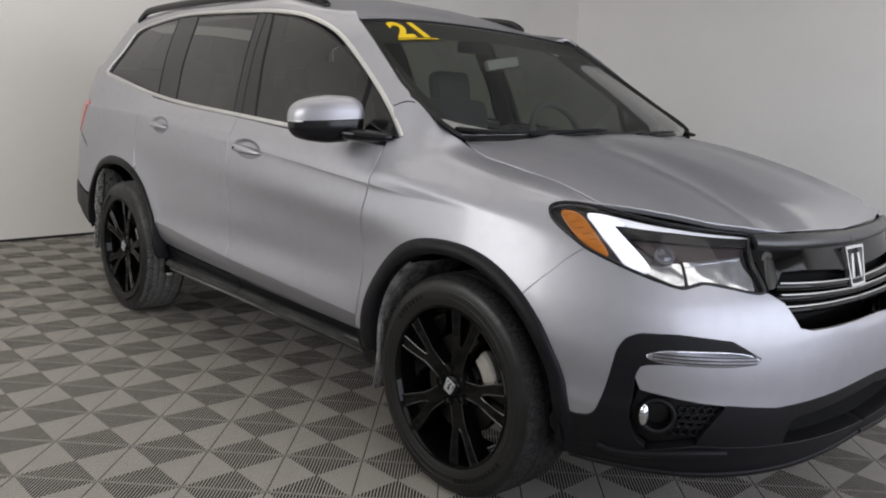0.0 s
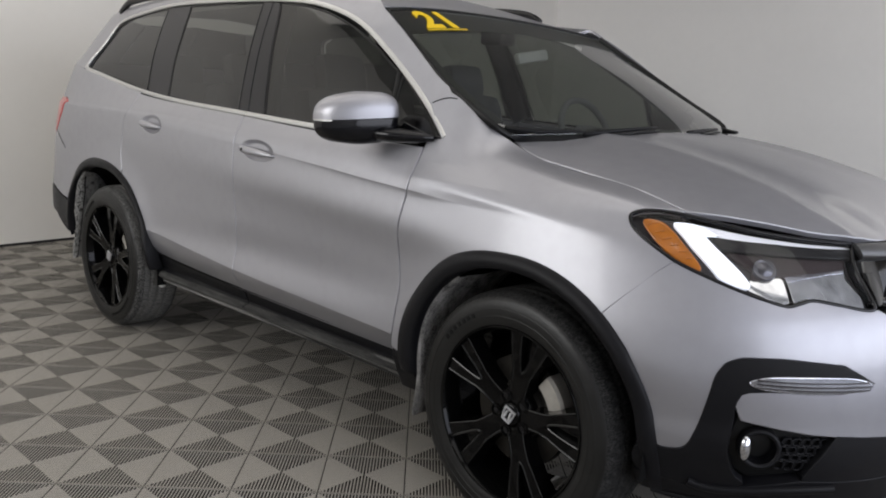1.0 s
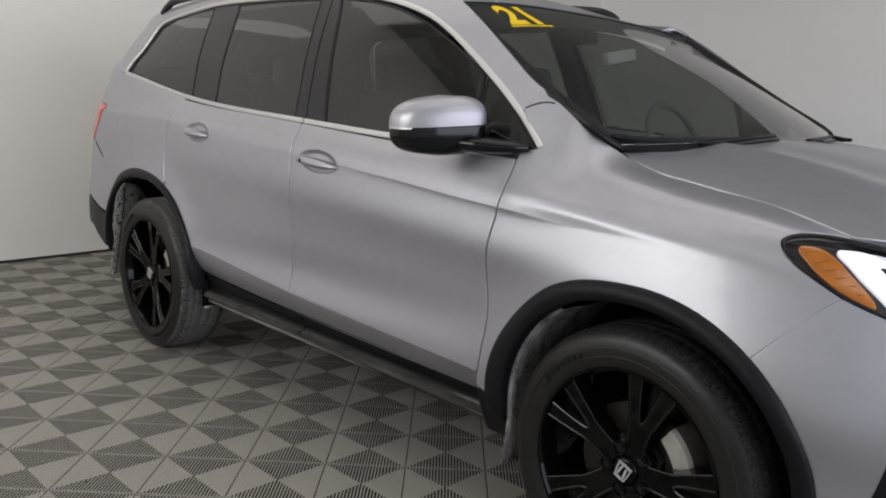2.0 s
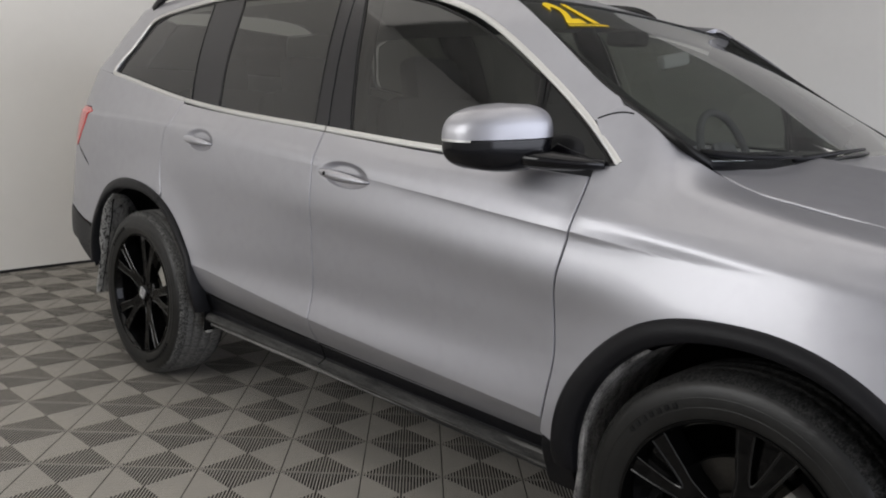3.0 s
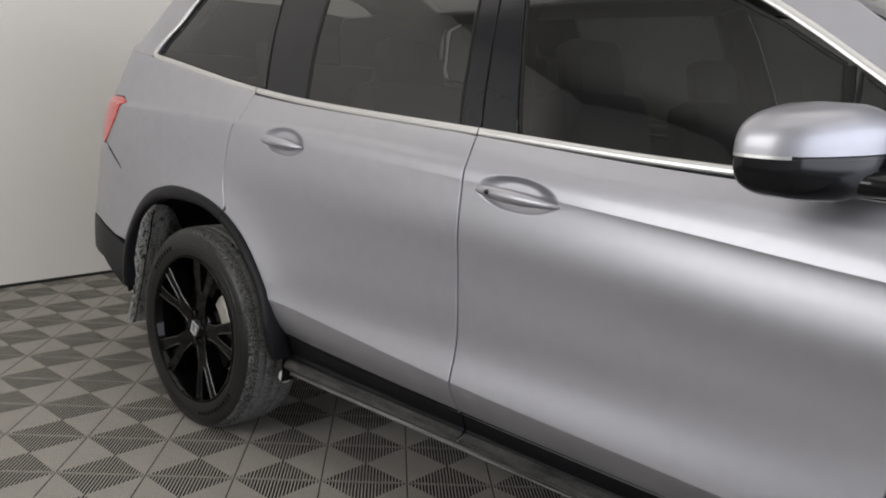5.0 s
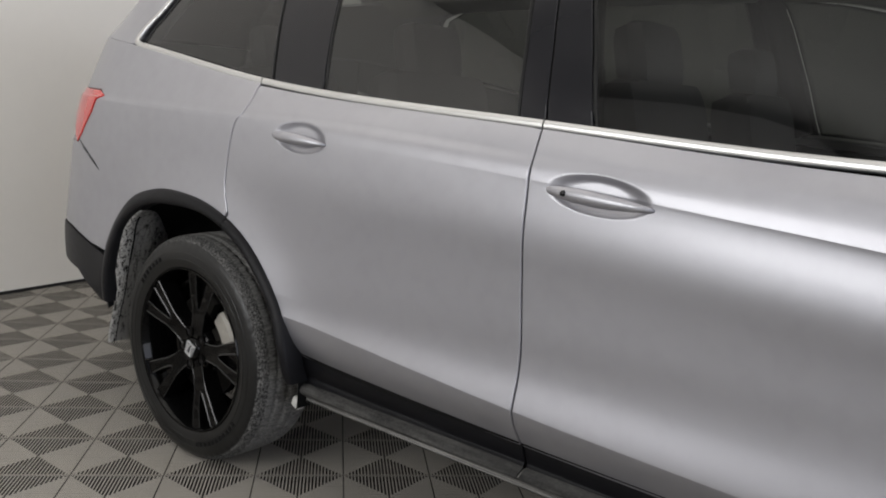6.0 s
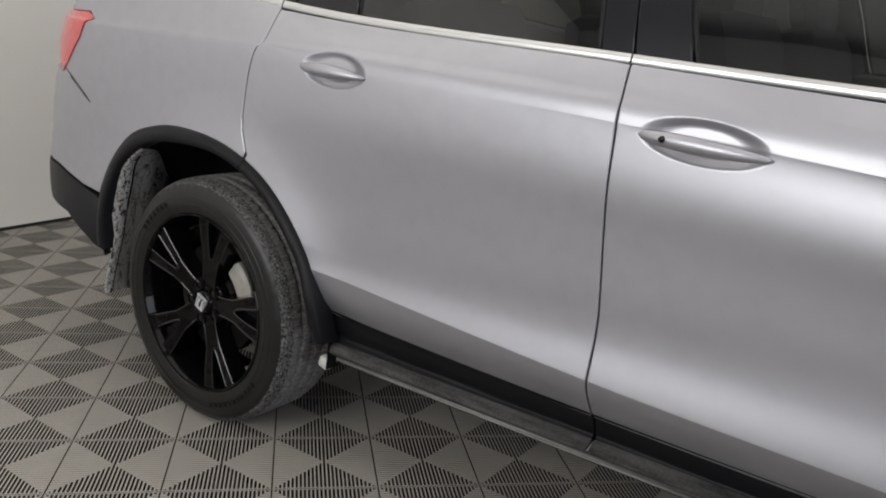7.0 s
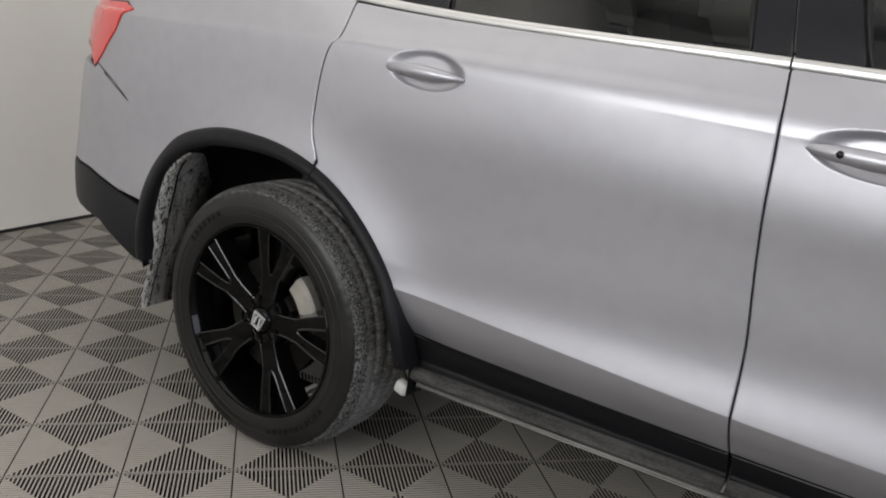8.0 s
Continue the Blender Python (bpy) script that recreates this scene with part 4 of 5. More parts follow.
# ---------- nose ----------
def nose(m):
    down = arch(1, .55, 51.2, 14, 14)
    paint = ([(1.7745, 6.95)] + down + [(1.838, 2.6), (1.855, 2.34), (1.905, 2.52), (1.918, 3.0), (1.93, 3.98), (1.942, 4.85), (1.948, 5.25), (1.966, 5.52), (1.998, 5.66), (2.088, 5.70), (2.211, 5.60), (2.292, 5.19),
             (2.25, 4.98), (2.01, 4.98), (1.996, 4.6), (2.012, 4.2), (2.15, 3.92), (2.35, 3.63), (2.525, 3.78), (2.665, 3.90), (2.807, 3.98),
             (2.807, 5.72), (2.665, 5.68), (2.55, 5.66), (2.45, 5.68), (2.405, 5.78), (2.36, 6.5), (2.315, 6.84), (2.28, 6.80), (2.15, 7.12), (2.12, 6.98), (2.09, 6.84), (2.004, 7.14), (1.91, 7.58), (1.85, 7.88)])
    b = panel("front_bumper", side, paint, PAINT, car, mirror=m, label="silver front bumper skin")
    trim = [(1.79, 2.0), (1.838, 2.5), (1.855, 2.30), (1.907, 2.48), (1.93, 3.94), (1.944, 4.8), (1.950, 5.2), (1.968, 5.48), (2.0, 5.62), (2.088, 5.67), (2.21, 5.57), (2.285, 5.19),
            (2.25, 5.01), (2.01, 5.02), (1.992, 4.6), (1.995, 4.15), (1.987, 2.9), (2.004, 1.85), (2.05, 1.62), (1.92, 1.45), (1.80, 1.5)]
    panel("bumper_trim", side, softened(trim), CLAD, b, off=.004, mirror=m, flange=.02, label="matt black bracket round the fog lamp")
    skirt = [(1.80, 1.47), (1.92, 1.42), (2.05, 1.59), (2.155, 1.80), (2.389, 1.75), (2.722, 1.62), (2.807, 1.60), (2.807, 1.32), (2.4, 1.18), (2.1, .92), (1.83, .78)]
    panel("bumper_skirt", side, dense(skirt, 3), CLAD, b, off=.002, mirror=m, flange=.10, label="matt black lower bumper skirt")
    wing = [(2.157, 1.83), (2.215, 3.80), (2.35, 3.57), (2.525, 3.72), (2.665, 3.85), (2.807, 3.93), (2.807, 3.45), (2.6, 3.2), (2.42, 2.95), (2.398, 2.7), (2.389, 1.78)]
    panel("bumper_wing", side, dense(wing, 3), CLAD, b, off=.001, mirror=m, flange=.08, label="matt black lower bumper panel")
    pocket = [(2.008, 4.15), (2.21, 3.80), (2.155, 1.86), (2.05, 1.66), (2.006, 1.86), (1.99, 2.9)]
    panel("fog_pocket", side, dense(pocket, 3), BANDED, b, off=-.03, mirror=m, flange=.01)
    intake = [(2.39, 1.78), (2.40, 2.75), (2.43, 2.95), (2.6, 3.18), (2.807, 3.42), (2.807, 1.62), (2.722, 1.65)]
    panel("air_intake", side, dense(intake, 3), DARK, b, off=-.05, mirror=m, flange=.01)
    k = -1 if m else 1
    strip("bumper_lip", side, [(float(s), float(v)) for s, v in zip(np.linspace(1.925, 2.23, 14), [1.55, 1.49, 1.48, 1.49, 1.51, 1.53, 1.56, 1.59, 1.62, 1.64, 1.66, 1.67, 1.68, 1.68])], .022, .010, CLAD, b, off=.006, mirror=m)
    strip("skirt_edge", side, [(float(s), .82 + .53 * (float(s) - 1.85) ** .8) for s in np.linspace(1.85, 2.80, 30)], .02, .008, CLAD, b, off=.002, mirror=m)
    # honeycomb beside the fog lamp
    for i in range(5):
        for j in range(4):
            s0, v0 = 2.105 + i * .021 + (j % 2) * .010, 2.15 + j * .42
            if v0 < 3.7 - (s0 - 2.1) * 2 and s0 < 2.17 + (v0 - 1.9) * .025:
                hexa = [(s0 + .0125 * math.cos(t), v0 + .20 * math.sin(t)) for t in (math.pi / 3 * q for q in range(6))]
                strip("grille_cell", side, dense(hexa, 1), .005, .004, CLAD, b, off=-.022, closed=True, mirror=m)
    # fog lamp: ring, bowl and bulb face
    c, n = on_skin(side, 2.056, 3.05, -.004)
    turn = Vector((0, -1, 0)).rotation_difference(Vector((n.x, n.y, 0)).normalized()).to_matrix().to_4x4()
    mm = Matrix.Scale(-1, 4, (0, 1, 0)) if m else Matrix()
    for nm, prof, mtl in (("fog_bezel", [(.036, .02), (.040, .0), (.047, -.006), (.052, .0), (.053, .02)], CLAD), ("fog_bowl", [(.040, .0), (.030, .035), (.012, .045), (0.001, .046)], GLOSS)):
        vv, ff = lathe(prof, 32)
        vv = [tuple(mm @ (Matrix.Translation(c) @ turn @ Vector(v))) for v in vv]
        part(nm, (vv, ff), mtl, b)
    bm = bmesh.new()
    bmesh.ops.create_uvsphere(bm, u_segments=16, v_segments=10, radius=.024, matrix=mm @ Matrix.Translation(c + n * .002 + Vector((-.026, -.028, .004))) @ Matrix.Diagonal((.6, .7, 1.4, 1)))
    part("fog_lens", bm, SILVER_BOWL, b, "small bright fog lamp lens")
    slim = [(2.01, 5.15), (2.05, 5.30), (2.12, 5.34), (2.23, 5.34), (2.282, 5.19), (2.265, 5.05), (2.15, 5.02), (2.05, 5.03)]
    slim = softened(slim)
    f = panel("marker_lamp", side, slim, SILVER_BOWL, b, off=.007, mirror=m, step=(.03, .2), label="slim clear marker lamp")
    for dv in (.0, .08, .16):
        strip("lamp_rib", side, [(float(s), 5.08 + dv) for s in np.linspace(2.03, 2.27, 12)], .004, .003, BEZEL, f, off=.0075, mirror=m)
    panel("cover", side, slim, CLEAR, f, off=.012, mirror=m, step=(.03, .2), flange=.003)
    headlamp(m)


def headlamp(m):
    out = [(1.726, 9.58), (1.735, 9.22), (1.76, 8.87), (1.80, 8.38), (1.845, 7.95), (1.91, 7.62), (2.004, 7.18), (2.09, 6.88), (2.12, 7.02), (2.15, 7.18), (2.28, 6.85), (2.31, 6.9), (2.30, 7.6), (2.288, 8.5),
           (2.30, 9.6), (2.325, 10.85), (2.27, 10.9), (2.09, 10.93), (1.93, 10.93), (1.865, 10.7), (1.80, 10.25), (1.75, 9.85)]
    out = softened(out, .2)
    h = panel("headlamp", side, out, BEZEL, car, off=-.030, mirror=m, step=(.03, .25), flange=.01, label="headlamp with amber corner, white light strip and clear cover")
    strip("lamp_edge", side, out, .010, .004, GLOSS, h, off=-.002, closed=True, mirror=m)
    amber = [(1.755, 9.60), (1.81, 9.80), (1.845, 9.3), (1.87, 8.77), (1.912, 7.82), (1.89, 7.85), (1.835, 8.25), (1.79, 9.02)]
    panel("amber_reflector", side, softened(amber), AMBER, h, off=-.010, mirror=m, step=(.02, .15), flange=.01, label="orange side reflector")
    for i in range(6):
        u = i / 5
        strip("reflector_rib", side, [(1.775 + .10 * u, 9.45 - 1.25 * u), (1.80 + .09 * u, 9.65 - 1.4 * u)], .004, .002, AMBER, h, off=-.009, mirror=m)
    upper = [(1.912, 10.48), (1.96, 10.56), (2.09, 10.66), (2.27, 10.66), (2.318, 10.56), (2.27, 10.26), (2.09, 10.12), (1.96, 9.90)]
    panel("light_tube", side, dense(upper, 3), TUBE, h, off=-.012, mirror=m, step=(.02, .1), flange=.008, label="clear upper light tube")
    drl = [(1.835, 9.99), (1.87, 10.3), (1.910, 10.48), (1.955, 9.97), (1.915, 9.7), (1.93, 9.25), (1.955, 8.75), (2.015, 7.66), (2.012, 7.36), (1.955, 7.55), (1.932, 8.02), (1.885, 8.95)]
    panel("light_strip", side, softened(drl), WHITE_LAMP, h, off=-.012, mirror=m, step=(.02, .2), flange=.008, label="glowing white corner light strip")
    bar = [(1.925, 9.55), (2.09, 10.06), (2.305, 10.22), (2.31, 9.40), (2.09, 9.1), (1.96, 8.95)]
    panel("lamp_brow", side, dense(bar, 3), BANDED, h, off=-.008, mirror=m, step=(.02, .2), flange=.012, label="gloss black brow between the lamps")
    hood_in = [(1.975, 8.85), (2.09, 9.02), (2.285, 9.30), (2.27, 8.75), (2.15, 8.35), (2.07, 8.05), (2.025, 7.75), (2.03, 8.2)]
    panel("lamp_mask", side, dense(hood_in, 3), MASK, h, off=-.018, mirror=m, step=(.02, .2), flange=.01, label="dark brown upper mask of the lamp")
    c, n = on_skin(side, 2.055, 8.30, -.020)
    mm = Matrix.Scale(-1, 4, (0, 1, 0)) if m else Matrix()
    turn = Vector((0, -1, 0)).rotation_difference(n).to_matrix().to_4x4()
    vv, ff = lathe([(.031, .006), (.030, -.008), (.027, -.010), (.025, -.003), (.018, -.009), (.001, -.013)], 28)
    part("lamp_lens", ([tuple(mm @ (Matrix.Translation(c) @ turn @ Vector(v))) for v in vv], ff), PROJ, h, "round projector lens")
    bowls = ([(2.02, 7.32), (2.09, 7.0), (2.105, 7.06), (2.108, 7.9), (2.09, 8.05), (2.03, 7.7)],
             [(2.111, 7.08), (2.15, 7.26), (2.225, 7.06), (2.283, 6.93), (2.288, 7.5), (2.278, 8.35), (2.226, 8.22), (2.165, 8.0), (2.113, 7.8)],
             [(2.113, 7.84), (2.165, 8.04), (2.226, 8.26), (2.278, 8.4), (2.275, 8.66), (2.222, 8.55), (2.165, 8.30), (2.113, 8.05)])
    for q, bowl in enumerate(bowls):
        mid = sum(p[0] for p in bowl) / len(bowl)

        def cup(s, v, mid=mid):
            """A reflector pressed back behind the cover."""
            P = side(s, v)
            s, v = np.atleast_1d(s), np.atleast_1d(v)
            back = .008 * (1 - ((s - mid) / .09) ** 2) + .016 * np.clip((v - 7.0) / 1.2, 0, 1) + .0010 * np.sin((s - mid) * 75) * np.sin(v * 3)
            return P - np.stack([np.clip(back, -.01, .04)] + [0 * back] * 2, -1)
        panel("lamp_bowl", cup, dense(bowl, 3), SILVER_BOWL if q == 2 else BOWL, h, off=-.010, mirror=m, step=(.012, .12), flange=.002, edge=.0012)
    panel("cover", side, out, CLEAR, h, off=-.001, mirror=m, step=(.03, .25), flange=.004).visible_shadow = False


both(nose)

# grille
def grille_skin(s, v):
    """The grille's face: evenly bowed, set back behind the bumper's edge and flush below the hood."""
    s, v = np.atleast_1d(np.asarray(s, float)), np.atleast_1d(np.asarray(v, float))
    P, lo, hi = side(s, v), side(s, 0 * v + 5.75), side(s, 0 * v + 10.6)
    u = np.clip((P[:, 2] - lo[:, 2]) / (hi[:, 2] - lo[:, 2]), 0, 1)[:, None]
    Q = lo + (hi - lo) * u
    Q[:, 2] = P[:, 2]
    Q[:, 0] += -.05 * (1 - u[:, 0]) + .048 * u[:, 0] * (1 - u[:, 0])
    e = np.clip((s - 2.30) / .10, 0, 1)[:, None]
    e = e * e * (3 - 2 * e)
    return P * (1 - e) + Q * e


back = [(2.335, 10.6), (2.807, 10.4), (2.807, 5.75), (2.55, 5.70), (2.415, 5.82), (2.37, 6.5), (2.32, 6.9), (2.31, 8.5)]
for m in (False, True):
    gr = panel("grille", grille_skin, dense(back, 3), DARK, car, off=-.05, mirror=m, flange=.02, label="gloss black grille with a broad upper bar")
    bar = [(2.325, 10.45), (2.5, 10.35), (2.807, 10.3), (2.807, 7.3), (2.7, 7.55), (2.50, 7.75), (2.41, 7.7), (2.39, 7.2), (2.372, 6.98), (2.322, 6.95), (2.308, 7.6), (2.300, 8.5), (2.308, 9.6)]
    panel("upper_bar", grille_skin, dense(bar, 3), RIM, gr, off=-.004, mirror=m, flange=.04, step=(.02, .12))
    for i, (v0, w) in enumerate(((7.0, .03), (6.55, .022), (6.15, .022))):
        strip("slat", grille_skin, [(float(s), v0 - .15 * math.sin((float(s) - 2.38) * 3)) for s in np.linspace(2.385, 2.805, 16)], w, .018, RIM, gr, off=-.022, mirror=m)
        strip("slat_edge", grille_skin, [(float(s), v0 + .12 - .15 * math.sin((float(s) - 2.38) * 3)) for s in np.linspace(2.40, 2.805, 16)], .006, .004, CHROME, gr, off=-.006, mirror=m)
    corner = [(2.318, 6.98), (2.358, 7.0), (2.370, 7.3), (2.345, 8.3), (2.303, 8.35)]
    panel("grille_corner", grille_skin, dense(corner, 3), RIM, gr, off=.004, mirror=m, flange=.008)
    strip("grille_brow", grille_skin, [(2.318, 9.85), (2.40, 9.85), (2.5, 9.8), (2.65, 9.75), (2.807, 9.7)], .046, .014, GREY_BAR, gr, off=.0, mirror=m, label="satin grey bar along the top of the grille")
    strip("hood_seal", grille_skin, [(2.335, 10.75), (2.5, 10.75), (2.65, 10.7), (2.807, 10.7)], .02, .004, RIM, gr, off=-.01, mirror=m)


def badge(name, c, turn, w, h, parent, thick=.008, metal=None):
    """A plain bright emblem: a tapered ring with two upright bars."""
    bm = bmesh.new()
    ring = rounded([(-w * .5, h * .42), (-w * .42, h * .5), (w * .42, h * .5), (w * .5, h * .42), (w * .40, -h * .42), (w * .32, -h * .5), (-w * .32, -h * .5), (-w * .40, -h * .42)], 4)
    pts = [Vector((x, 0, z)) for x, z in ring]
    m = Matrix.Translation(c) @ turn
    n = len(pts)
    rows = []
    for f, y in ((1, .002), (1, -thick), (.86, -thick), (.82, .002)):
        rows.append([bm.verts.new(m @ Vector((p.x * f, y, p.z * f))) for p in pts])
    for a, b in zip(rows, rows[1:]):
        for i in range(n):
            bm.faces.new((a[i], a[(i + 1) % n], b[(i + 1) % n], b[i]))
    for sx in (-1, 1):
        box(bm, (0, 0, 0), (w * .13, thick * 1.6, h * .62), .001, turn=Matrix.Translation(m @ Vector((sx * w * .2, -thick * .3, 0))) @ turn @ Matrix.Rotation(radians(-6 * sx), 4, "Y"))
    bmesh.ops.recalc_face_normals(bm, faces=bm.faces[:])
    return sharp(part(name, bm, metal or EMBLEM, parent, "bright metal emblem"), 40)


face = pose(0, 0, 0, 0, 0, 90) @ pose(0, 0, 0, -14)
badge("grille_emblem", Vector((2.262, 0, .845)), face, .130, .128, car, .012, CHROME)


# ---------- door mirrors ----------
def mirror_unit(m):
    k = -1 if m else 1
    c, half = Vector((.705, -.998, 1.209)), (.086, .113, .089)

    def shell(lo, hi, grow=1., span=None):
        """The rounded housing between two heights (-1 to 1)."""
        vv, ff, nu, nv = [], [], 56, 18
        for j in range(nv + 1):
            z = lo + (hi - lo) * j / nv
            z = max(-.9999, min(.9999, z))
            for i in range(nu):
                t = 2 * math.pi * i / nu
                dx, dy = math.cos(t), math.sin(t)
                lat = (1 - abs(z) ** 3.2) ** (1 / 3.2)
                plan = (abs(dx) ** 3.0 + abs(dy) ** 3.0) ** (-1 / 3.0)
                ux, uy = dx * plan * lat, dy * plan * lat
                wedge = 1 - .16 * max(0., -uy)
                vv.append((c.x + half[0] * grow * ux * wedge + .055 * uy, k * (c.y + half[1] * grow * uy), c.z + half[2] * grow * z * wedge + .010 * uy))
        for j in range(nv):
            ff += [(j * nu + i, j * nu + (i + 1) % nu, (j + 1) * nu + (i + 1) % nu, (j + 1) * nu + i) for i in (span or range(nu))]
        ff += [tuple(range(nu))[::-1], tuple(nv * nu + i for i in range(nu))]
        if m:
            ff = [f[::-1] for f in ff]
        return vv, ff
    base = sharp(part("door_mirror", shell(-1, .0, .985), GLOSS, car, "door mirror with silver cap over a black base"), 50)
    sharp(part("mirror_cap", shell(.03, 1), PAINT, base, "silver mirror cap"), 75)
    sharp(part("turn_signal", shell(-.045, .03, .995, [i % 56 for i in range(30, 48)]), CHROME, base, "slim clear turn signal strip"), 50)
    arm = [(.75, -.97, 1.165), (.83, -.93, 1.160), (.90, -.895, 1.158), (.96, -.872, 1.160)]
    part("mirror_arm", tube([(x, y * k, z) for x, y, z in arm], [.040, .034, .028, .016], 12, .7), GLOSS, base)
    foot = [(.76, .05), (.93, .06), (.985, .09), (.90, .16), (.80, .30)]
    panel("mirror_foot", house, dense(foot, 4), GLOSS, base, off=.008, mirror=m, flange=.02, step=(.05, .1))


both(mirror_unit)


# ---------- roof rails ----------
def rail(m):
    k = -1 if m else 1
    path = [(-1.86, -.655, 1.685), (-1.80, -.65, 1.722), (-1.70, -.645, 1.748), (-1.3, -.64, 1.765), (-.8, -.64, 1.772), (-.3, -.635, 1.764), (0, -.63, 1.742), (.10, -.628, 1.718), (.15, -.625, 1.69)]
    part("roof_rail", tube([(x, y * k, z - .014) for x, y, z in rounded(path, 4, closed=False)], .013, 10, 1.6), GLOSS, car, "gloss black roof rail")


both(rail)


# ---------- wheels ----------
def tyre_mesh():
    segs, prof = 336, []
    for r, y in ((.262, -.100), (.268, -.116), (.285, -.1235), (.315, -.1245), (.340, -.1215), (.357, -.114), (.3665, -.102), (.3715, -.090)):
        prof.append((r, y))
    n_tread = 20
    for i in range(n_tread + 1):
        y = -.082 + .164 * i / n_tread
        prof.append((.3755 - 3.2 * abs(y) ** 3 * 1.2, y))
    prof += [(r, -y) for r, y in ((.3715, -.090), (.3665, -.102), (.340, -.1215), (.285, -.1235), (.262, -.100))]
    verts, faces, n = [], [], len(prof)
    for i in range(segs):
        a = 2 * math.pi * i / segs
        for q, (r, y) in enumerate(prof):
            if 7 <= q <= 7 + n_tread + 1:
                j = q - 8
                groove = j in (4, 9, 10, 15)
                sipe = (i + (j // 2)) % 5 == 0 and not 4 < j < 16
                fine_sipe = (i + j) % 5 == 0 and 4 < j < 16
                r -= .007 if groove else .004 if sipe else .0025 if fine_sipe else 0
            if 5 <= q <= 7:
                r -= .0022 if i % 5 == 0 else .001 if q == 5 and i % 10 < 5 else 0
            verts.append((r * math.cos(a), y, r * math.sin(a)))
    tread = []
    for i in range(segs):
        j = (i + 1) % segs
        for k in range(n - 1):
            tread.append(5 <= k <= n - 6)
            faces.append((i * n + k, j * n + k, j * n + k + 1, i * n + k + 1))
    return verts, faces, tread


def wheel(tread_rubber, wear):
    """Twenty-inch wheel: five forked spokes; the outer face looks along -y."""
    w = empty("wheel")
    vv, ff, tread = tyre_mesh()
    t = part("tyre", (vv, ff), TYRE, w, wear)
    t.data.materials.append(tread_rubber)
    if tread_rubber is TREAD:
        t.data.materials.append(SHOULDER)
        tread = [2 if x and q % (len(tread) // 336) < 8 else x for q, x in enumerate(tread)]
    t.data.polygons.foreach_set("material_index", [int(x) for x in tread])
    sharp(t, 40)
    for r0 in (.300, .322):
        part("sidewall_rib", lathe([(r0 - .002, -.1225), (r0, -.1262), (r0 + .002, -.1225)], 96), TYRE, t)
    bm = bmesh.new()
    for a0, n in ((118, 7), (283, 11)):
        for i in range(n):
            a = radians(a0 + i * 4.2)
            box(bm, (0, 0, 0), (.011, .0028, .013), .0005, turn=Matrix.Rotation(-a, 4, "Y") @ Matrix.Translation((.311, -.1262, 0)) @ Matrix.Rotation(math.pi / 2, 4, "Y"))
    part("sidewall_marks", bm, LETTER, t, "raised sidewall marks")["kind"] = "stuff"
    vv, ff = lathe([(.2665, -.112), (.2735, -.119), (.2715, -.1225), (.2650, -.121), (.2590, -.110), (.253, -.085), (.243, -.04), (.238, .03), (.245, .10), (.262, .112)], 96)
    r = part("rim", (vv, ff), RIM, w, "gloss black rim")
    sharp(r, 45)
    # half of a forked arm, from the hub out along its outer edge and back along the slot
    root = [(-.034, .044), (-.031, .075), (-.032, .105), (-.036, .140), (-.044, .162), (-.058, .205), (-.076, .261), (-.030, .267), (-.020, .215), (-.013, .182), (-.007, .160), (-.003, .150), (0, .147)]
    pts = root + [(-x, z) for x, z in root[:-1][::-1]]

    def depth(q):
        return -.090 - .020 * min(1, max(0, (q - .05) / .2))
    arm_data = web_data = nut_data = None
    for k in range(5):
        turn_k = Matrix.Rotation(radians(159 + 72 * k), 4, "Y")
        if k == 0:
            sp = bmesh.new()
            face = sp.faces.new([sp.verts.new((x, depth(math.hypot(x, z)), z)) for x, z in pts])
            back = [sp.verts.new((x * 1.12, depth(math.hypot(x, z)) + .050, z)) for x, z in pts]
            ring = list(face.verts)
            for q in range(len(ring)):
                sp.faces.new((ring[q], back[q], back[(q + 1) % len(ring)], ring[(q + 1) % len(ring)]))
            for wide, up in ((.0022, -.0034), (.0026, -.0016), (.0020, .0008), (.0018, .0016)):
                bmesh.ops.inset_region(sp, faces=[face], thickness=wide, depth=0, use_even_offset=True)
                for v in face.verts:
                    v.co.y += up
            bmesh.ops.triangulate(sp, faces=[f for f in sp.faces if len(f.verts) > 4])
            bmesh.ops.recalc_face_normals(sp, faces=sp.faces[:])
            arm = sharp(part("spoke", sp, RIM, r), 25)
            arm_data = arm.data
            # slanted faces get the lightened copy, a painted edge highlight
            arm_data.materials.append(RIM_GLINT)
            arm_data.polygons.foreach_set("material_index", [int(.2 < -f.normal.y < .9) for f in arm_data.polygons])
            web = sharp(part("spoke_web", box(bmesh.new(), (0, -.080, .205), (.060, .014, .11), .004), RIM, r), 30)
            web_data = web.data
            nut = bmesh.new()
            bmesh.ops.create_cone(nut, cap_ends=True, segments=6, radius1=.0115, radius2=.010, depth=.020, matrix=Matrix.Translation((0, -.088, .0572)) @ Matrix.Rotation(math.pi / 2, 4, "X"))
            nut = sharp(part("wheel_nut", nut, GLOSS, r))
            nut_data = nut.data
            well = sharp(part("nut_well", ([(x, y, z + .0572) for x, y, z in lathe([(.0165, -.082), (.0165, -.0985), (.0195, -.0985), (.0195, -.082)], 20)[0]], lathe([(.0165, -.082), (.0165, -.0985), (.0195, -.0985), (.0195, -.082)], 20)[1]), RIM, r), 30)
            well_data = well.data
        else:
            arm, web, nut, well = (new(nm, d) for nm, d in (("spoke", arm_data), ("spoke_web", web_data), ("wheel_nut", nut_data), ("nut_well", well_data)))
        turn_n = Matrix.Rotation(radians(159 + 36 + 72 * k), 4, "Y")
